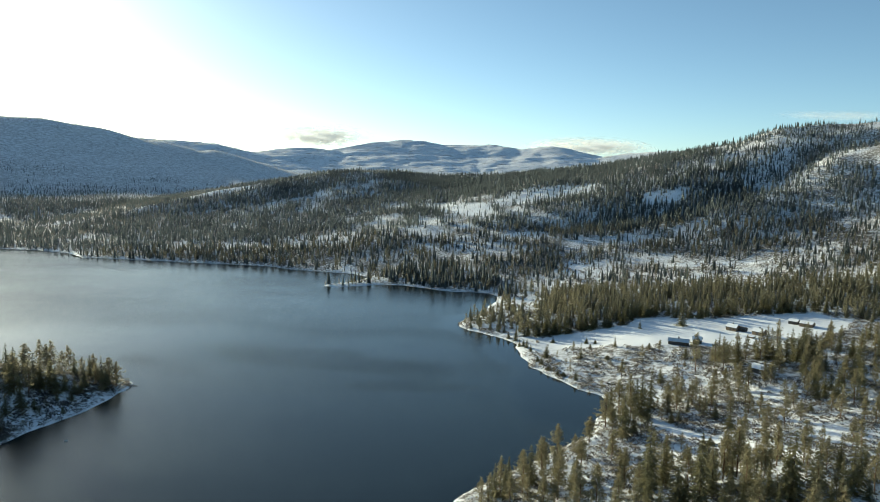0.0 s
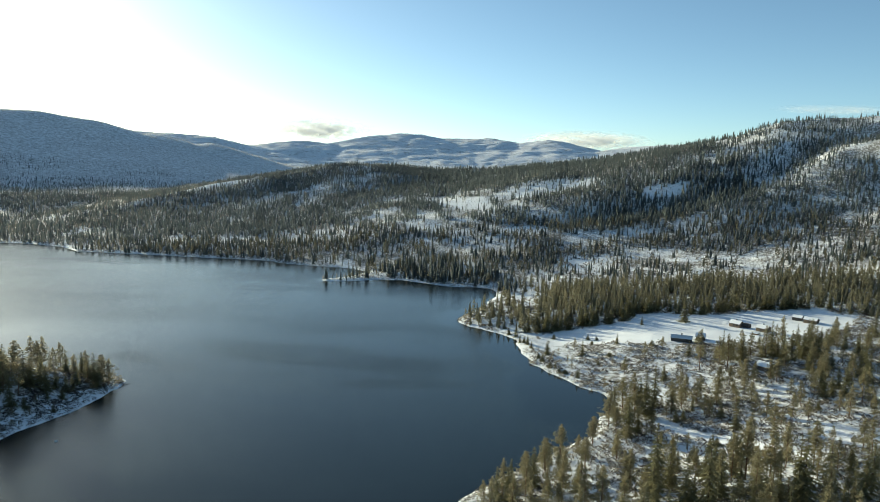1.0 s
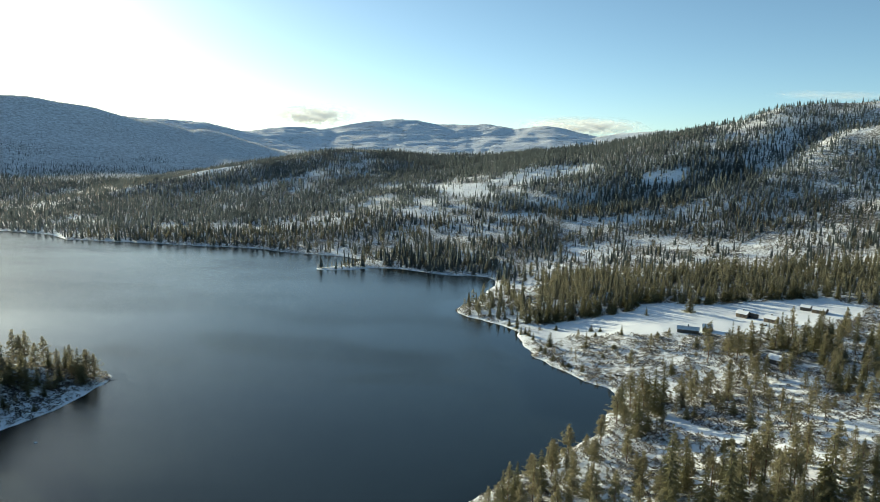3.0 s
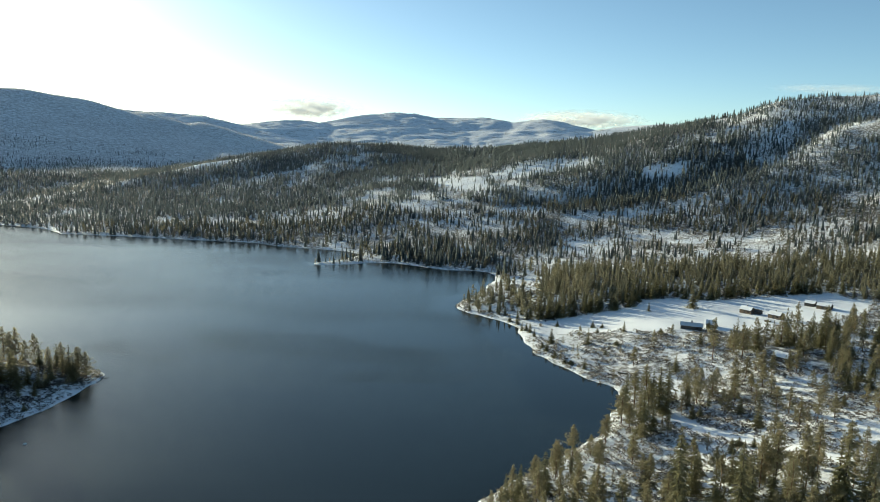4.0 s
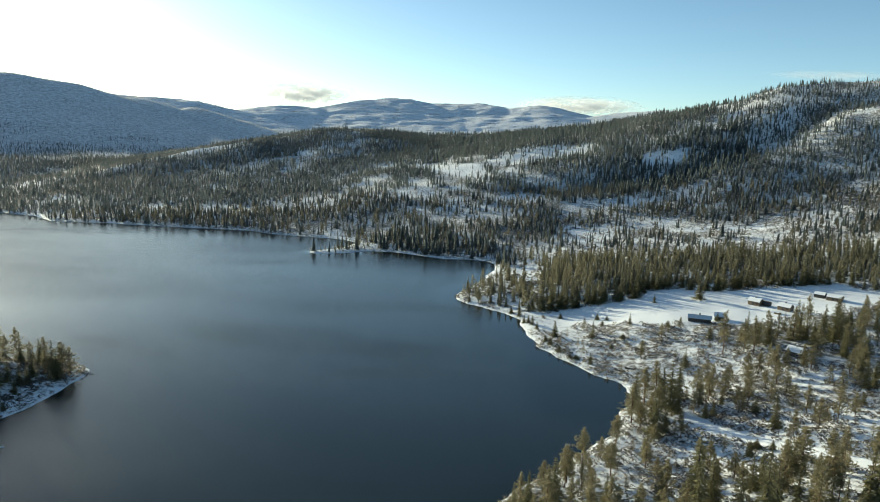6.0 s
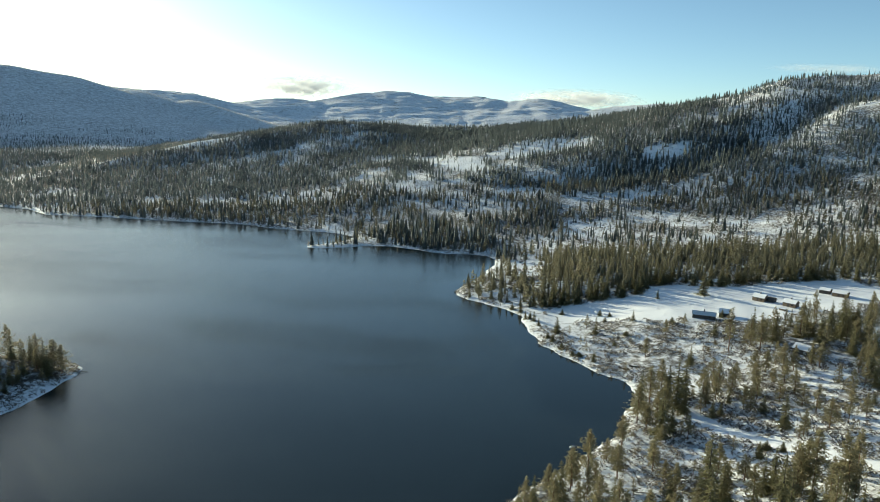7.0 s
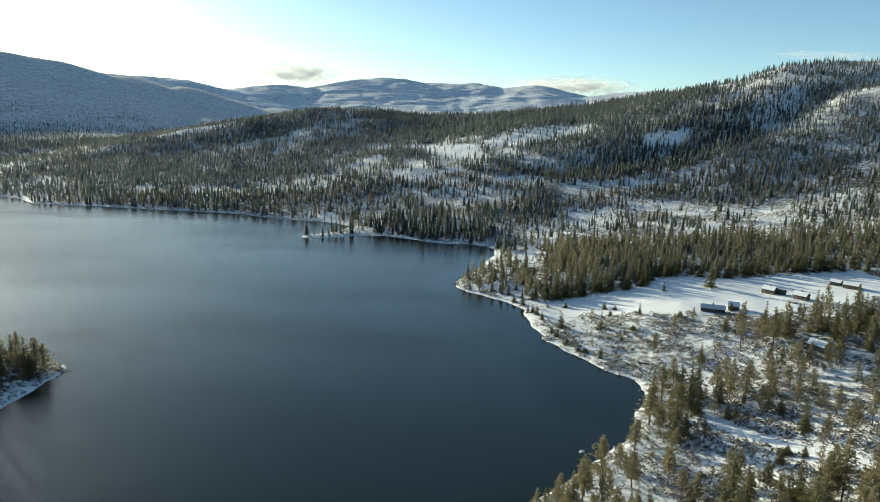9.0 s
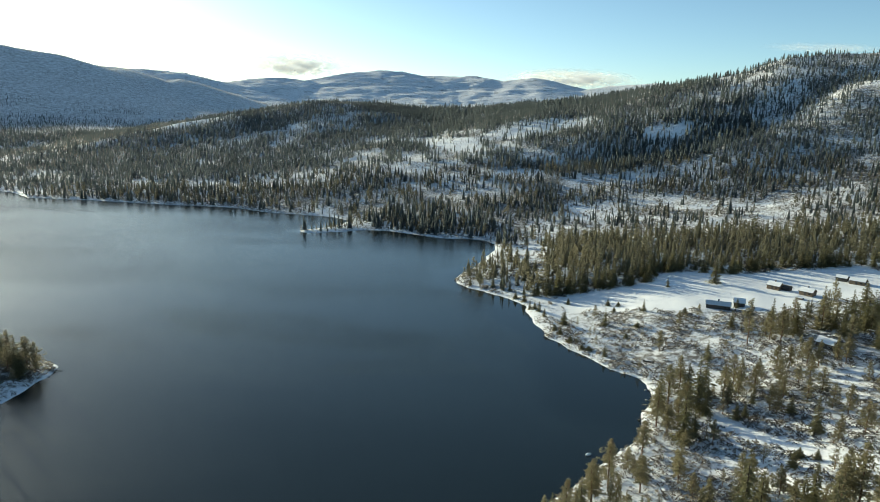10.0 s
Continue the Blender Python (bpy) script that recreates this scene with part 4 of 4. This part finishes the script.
def opening(house, at, turn, paint):
    """A small window: frame of four bars with two panes."""
    m = pose(*at, 0, 0, turn)
    bm = bmesh.new()
    for x0, x1, z0, z1 in ((-0.5, -0.43, -0.42, 0.42), (0.43, 0.5, -0.42, 0.42), (-0.43, 0.43, 0.35, 0.42), (-0.43, 0.43, -0.42, -0.35), (-0.03, 0.03, -0.35, 0.35)):
        box(bm, x0, x1, -0.06, -0.003, z0, z1)
    win = part("window", bm, paint, house, "white-framed window" if paint is M_WHITE else "small brown-framed window")
    win.matrix_basis = m
    for x0, x1 in ((-0.427, -0.033), (0.033, 0.427)):
        boxed("pane", x0, x1, -0.03, -0.012, -0.347, 0.347, M_GLASS, win)


M_STONE = bark_material("grey_stone", (0.16, 0.16, 0.16), (0.34, 0.33, 0.32))
n_white = Nodes("white_paint")
M_WHITE = n_white.shade(Base_Color=n_white.mix(n_white.noise(n_white.local(), 8.0), rgb(0.7, 0.7, 0.68), rgb(0.8, 0.8, 0.79)), Roughness=0.5)
n_glass = Nodes("window_glass")
M_GLASS = n_glass.shade(Base_Color=rgb(0.02, 0.025, 0.03), Roughness=0.05, IOR=1.5)
n_metal = Nodes("dull_metal")
M_METAL = n_metal.shade(Base_Color=rgb(0.35, 0.35, 0.36), Metallic=0.9, Roughness=0.45)
n_tin = Nodes("grey_roof_sheet")
M_TIN = n_tin.shade(Base_Color=n_tin.mix(n_tin.noise(n_tin.local(), 1.2, 4), rgb(0.46, 0.50, 0.52), rgb(0.70, 0.72, 0.74)), Roughness=0.45)

cabin(123.8, 344.6, -22, 9.4, 3.9, 1.9, 1.1, M_DARK, M_TIN, "long dark shed with a pale grey sheet roof", snowy=False)
cabin(134.4, 347.6, -24, 4.0, 3.8, 1.9, 1.2, M_DARK, M_TIN, "small dark cabin with a thinly snowed roof beside the shed", chimney=False)
cabin(163.3, 373.5, -52, 5.6, 4.0, 2.0, 1.3, M_BROWN, M_DARK, "brown log cabin with a snow-covered roof on the field")
cabin(168, 371.2, -52, 2.8, 2.8, 1.6, 0.7, M_DARK, M_DARK, "low dark shed beside the log cabin", snowy=False, chimney=False)
cabin(172.6, 362, -52, 5.6, 4.0, 1.9, 1.3, M_BROWN, M_DARK, "weathered log cabin with a snow-covered roof above the wood")
cabin(202.4, 384.8, -48, 4.6, 3.4, 1.8, 0.9, M_DARK, M_DARK, "low dark barn with a snowy roof at the field's edge", chimney=False)
cabin(206, 377.8, -48, 6.4, 3.8, 1.9, 1.0, M_BROWN, M_DARK, "long low barn with a snow-covered roof at the field's edge", chimney=False)
cabin(142.2, 294.2, -56, 5.8, 4.6, 2.0, 1.4, M_DARK, M_DARK, "dark cabin with a white snow roof among the pines", trim=M_WHITE)


def woodpile(x, y):
    pile = new("woodpile")
    pile.matrix_basis = pose(x, y, ground_z(x, y), 0, 0, -50)
    for row in range(3):
        for k in range(7):
            bm = bmesh.new()
            bmesh.ops.create_cone(bm, cap_ends=True, segments=8, radius1=0.15, radius2=0.14, depth=2.6)
            bmesh.ops.rotate(bm, verts=bm.verts, matrix=Matrix.Rotation(radians(90), 3, "Y"))
            bmesh.ops.translate(bm, verts=bm.verts, vec=(0.05 * (k % 3), -0.9 + 0.3 * k, 0.15 + 0.27 * row))
            part("log", bm, M_BROWN, pile)
    bm = bmesh.new()
    slab(bm, (-1.45, -1.15, 1.0), (1.45, -1.15, 1.0), (1.45, 1.15, 1.14), (-1.45, 1.15, 1.14), 0.18)
    part("snow_cover", bm, M_SNOW, pile, "white snow layer")
    tagged(pile, "low stack of logs under snow beside the cabin", "woodpile")


woodpile(165.5, 355.5)


def buoy(x, y, size):
    """A white mooring float, low in the water, with its ring."""
    float_ob = new("mooring_buoy")
    float_ob.matrix_basis = pose(x, y, 0, 0, 0, 25)
    bm = bmesh.new()
    bmesh.ops.create_uvsphere(bm, u_segments=20, v_segments=12, radius=0.5)
    for v in bm.verts:
        v.co = Vector((v.co.x * 2.0 * size, v.co.y * size, v.co.z * 0.9 * size + 0.15 * size))
    for f in bm.faces:
        f.smooth = True
    part("hull", bm, M_WHITE, float_ob)
    bm = bmesh.new()
    bmesh.ops.create_cone(bm, cap_ends=True, segments=10, radius1=0.08 * size, radius2=0.06 * size, depth=0.3 * size)
    bmesh.ops.translate(bm, verts=bm.verts, vec=(0, 0, 0.7 * size))
    part("ring_post", bm, M_METAL, float_ob)
    tagged(float_ob, "small white mooring buoy floating on dark water", "buoy", "mooring buoys")


buoy(40.5, 228.5, 0.9)
buoy(-120.3, 220.8, 0.55)


def rowboat(x, y, turn, label):
    """A small wooden rowing boat lying keel up on the bank, with snow along its bottom."""
    boat = new("rowboat")
    boat.matrix_basis = pose(x, y, ground_z(x, y) - 0.03, 0, 0, turn)
    ribs = []
    bm = bmesh.new()
    for i in range(13):
        f = i / 12
        half = 0.68 * math.sin(math.pi * (0.06 + 0.88 * f)) ** 0.6
        deep = 0.52 - 0.12 * math.sin(math.pi * f)
        ribs.append([bm.verts.new((-2.0 + 4.0 * f, half * math.cos(a), 0.05 + deep * math.sin(a) ** 0.8)) for a in (0.0, 0.5, 1.0, math.pi / 2, math.pi - 1.0, math.pi - 0.5, math.pi)])
    for a, b in zip(ribs, ribs[1:]):
        for j in range(6):
            bm.faces.new((a[j], b[j], b[j + 1], a[j + 1]))
    for end in (ribs[0], ribs[-1]):
        bm.faces.new(end)
    bmesh.ops.solidify(bm, geom=bm.faces[:], thickness=0.03)
    hull = part("hull", bm, M_DARK, boat)
    boxed("keel", -1.9, 1.9, -0.03, 0.03, 0.55, 0.64, M_BROWN, boat)
    for side in (-1, 1):
        bm = bmesh.new()
        for i in range(12):
            f, g = i / 12, (i + 1) / 12
            ya, yb = (0.70 * math.sin(math.pi * (0.06 + 0.88 * v)) ** 0.6 for v in (f, g))
            slab(bm, (-2 + 4 * f, side * ya, 0.10), (-2 + 4 * g, side * yb, 0.10), (-2 + 4 * g, side * (yb + 0.06), 0.10), (-2 + 4 * f, side * (ya + 0.06), 0.10), 0.07)
        part("gunwale", bm, M_BROWN, boat)
        bm = bmesh.new()
        slab(bm, (-1.3, side * 0.06, 0.60), (1.4, side * 0.06, 0.60), (1.3, side * 0.30, 0.57), (-1.2, side * 0.30, 0.57), 0.06)
        part("snow_cover", bm, M_SNOW, boat, "white snow streak")
    return tagged(boat, label, "boat", "boats on the bank")


rowboat(73.3, 293.3, -35, "dark upturned rowing boat with snow streaks on the bank")
rowboat(78.2, 295.6, -20, "dark upturned rowing boat with snow streaks on the bank")


def boulder(x, y, size, seed):
    rng = random.Random(seed)
    bm = bmesh.new()
    bmesh.ops.create_icosphere(bm, subdivisions=2, radius=size)
    off = Vector((rng.uniform(0, 50), rng.uniform(0, 50), 0))
    for v in bm.verts:
        v.co *= 1 + 0.55 * noise.noise(v.co * (1.3 / size) + off)
        v.co.z *= 0.7
    rock = part("boulder", bm, M_STONE)
    rock.matrix_basis = pose(x, y, max(ground_z(x, y), -0.1) + 0.05 * size, 0, 0, rng.uniform(0, 360))
    tagged(rock, "grey boulder with rough faces at the waterline", "boulder", "boulders on the shore")


pebble = random.Random(5)
for x, y in ((-126.5, 279.6), (-125.7, 275.3), (-138.4, 222.8), (-139.2, 218.9), (69.6, 272), (67.6, 264.4), (63.8, 255.5), (58.5, 244), (50.2, 231.1), (29.5, 206.5)):
    boulder(x, y, pebble.uniform(0.3, 0.6), int(x * 7 + y))

drift = new("fallen_trunk")
drift.matrix_basis = pose(-127, 280, 0.25, 0, 0, 12)
for name, pts_d, radii_d in (("stem", [(0, 0, 0.1), (1.8, 0, 0.0), (3.6, 0.2, -0.1)], [0.12, 0.09, 0.03]),
                             ("branch", [(1.5, 0, 0.02), (2.0, 0.2, 0.3), (2.3, 0.3, 0.5)], [0.05, 0.03, 0.012])):
    soup_d = Soup()
    k0 = []
    for p, r in zip(pts_d, radii_d):
        k0.append(len(soup_d.v))
        for j in range(6):
            soup_d.v.append((p[0], p[1] + r * math.cos(j * math.pi / 3), p[2] + r * math.sin(j * math.pi / 3)))
    for a, b in zip(k0, k0[1:]):
        for j in range(6):
            soup_d.f.append((a + j, a + (j + 1) % 6, b + (j + 1) % 6, b + j))
    new(name, soup_d.mesh(name, M_BARK)).parent = drift
tagged(drift, "bare dark tree trunk fallen into the lake", "trunk")


# ---- clouds ----
def cloud(x, y, z, rx, rz, thick, label):
    """A flat bank of cloud: one lumpy body that thins out towards its rim."""
    bm = bmesh.new()
    bmesh.ops.create_icosphere(bm, subdivisions=4, radius=1.0)
    for v in bm.verts:
        k = 1 + 0.25 * noise.noise(v.co * 2.2 + Vector((x, 0, z)) * 0.01)
        v.co = Vector((v.co.x * rx * k, v.co.y * 60 * k, v.co.z * rz * k))
    for f in bm.faces:
        f.smooth = True
    n = Nodes("cloud")
    p = n.local()
    flat = n.node("Mapping", 0, None, Vector=p, Scale=(1 / rx, 0.0, 1 / rz))
    r = n.node("VectorMath", 1, {"operation": "LENGTH"}, i0=flat)
    puff = n.node("TexNoise", 0, None, Vector=n.node("Mapping", 0, None, Vector=p, Scale=(1.0, 0.3, 2.2)), Scale=0.012, Detail=5.0)
    alpha = n.math("MULTIPLY", n.ramp(r, 1.0, 0.1), n.math("MULTIPLY", n.ramp(puff, 0.28, 0.52), thick))
    body = n.node("MixShader", 0, None, i0=0.5, i1=n.node("BsdfDiffuse", 0, None, Color=rgb(0.7, 0.71, 0.72)), i2=n.node("BsdfTranslucent", 0, None, Color=rgb(0.7, 0.71, 0.72)))
    n.t.links.new(n.node("MixShader", 0, None, i0=alpha, i1=n.node("BsdfTransparent"), i2=body), n.out.inputs[0])
    ob = part("cloud", bm, n.m)
    ob.location = (x, y, z)
    tagged(ob, label, "cloud", kind="structure")


cloud(-890, 4709.8, 352, 430, 98, 1.0, "small grey-white cloud over the mountains")
cloud(957.1, 4707.7, 318.3, 520, 80, 0.9, "thin pale cloud bank behind the ridge")
cloud(2355.6, 4179.9, 509, 437, 36, 0.22, "faint wisp of high cloud")

# pines that thicken the wood above the bay
for i, (x, y, tall) in enumerate([(93.9, 268.2, 10), (95.6, 262.1, 9), (103, 266.6, 10), (106.2, 255.9, 9), (112.2, 269.4, 9), (90.5, 257.9, 9), (112.7, 253.7, 8), (74.6, 250.6, 11), (70.2, 244.4, 10), (123.2, 270.8, 9), (139.4, 278.5, 10)]):
    plant("pine", x, y, tall, 0.4 + 0.57 * i, 1.25, "olive-green pine in the wood above the bay", "pines above the bay")
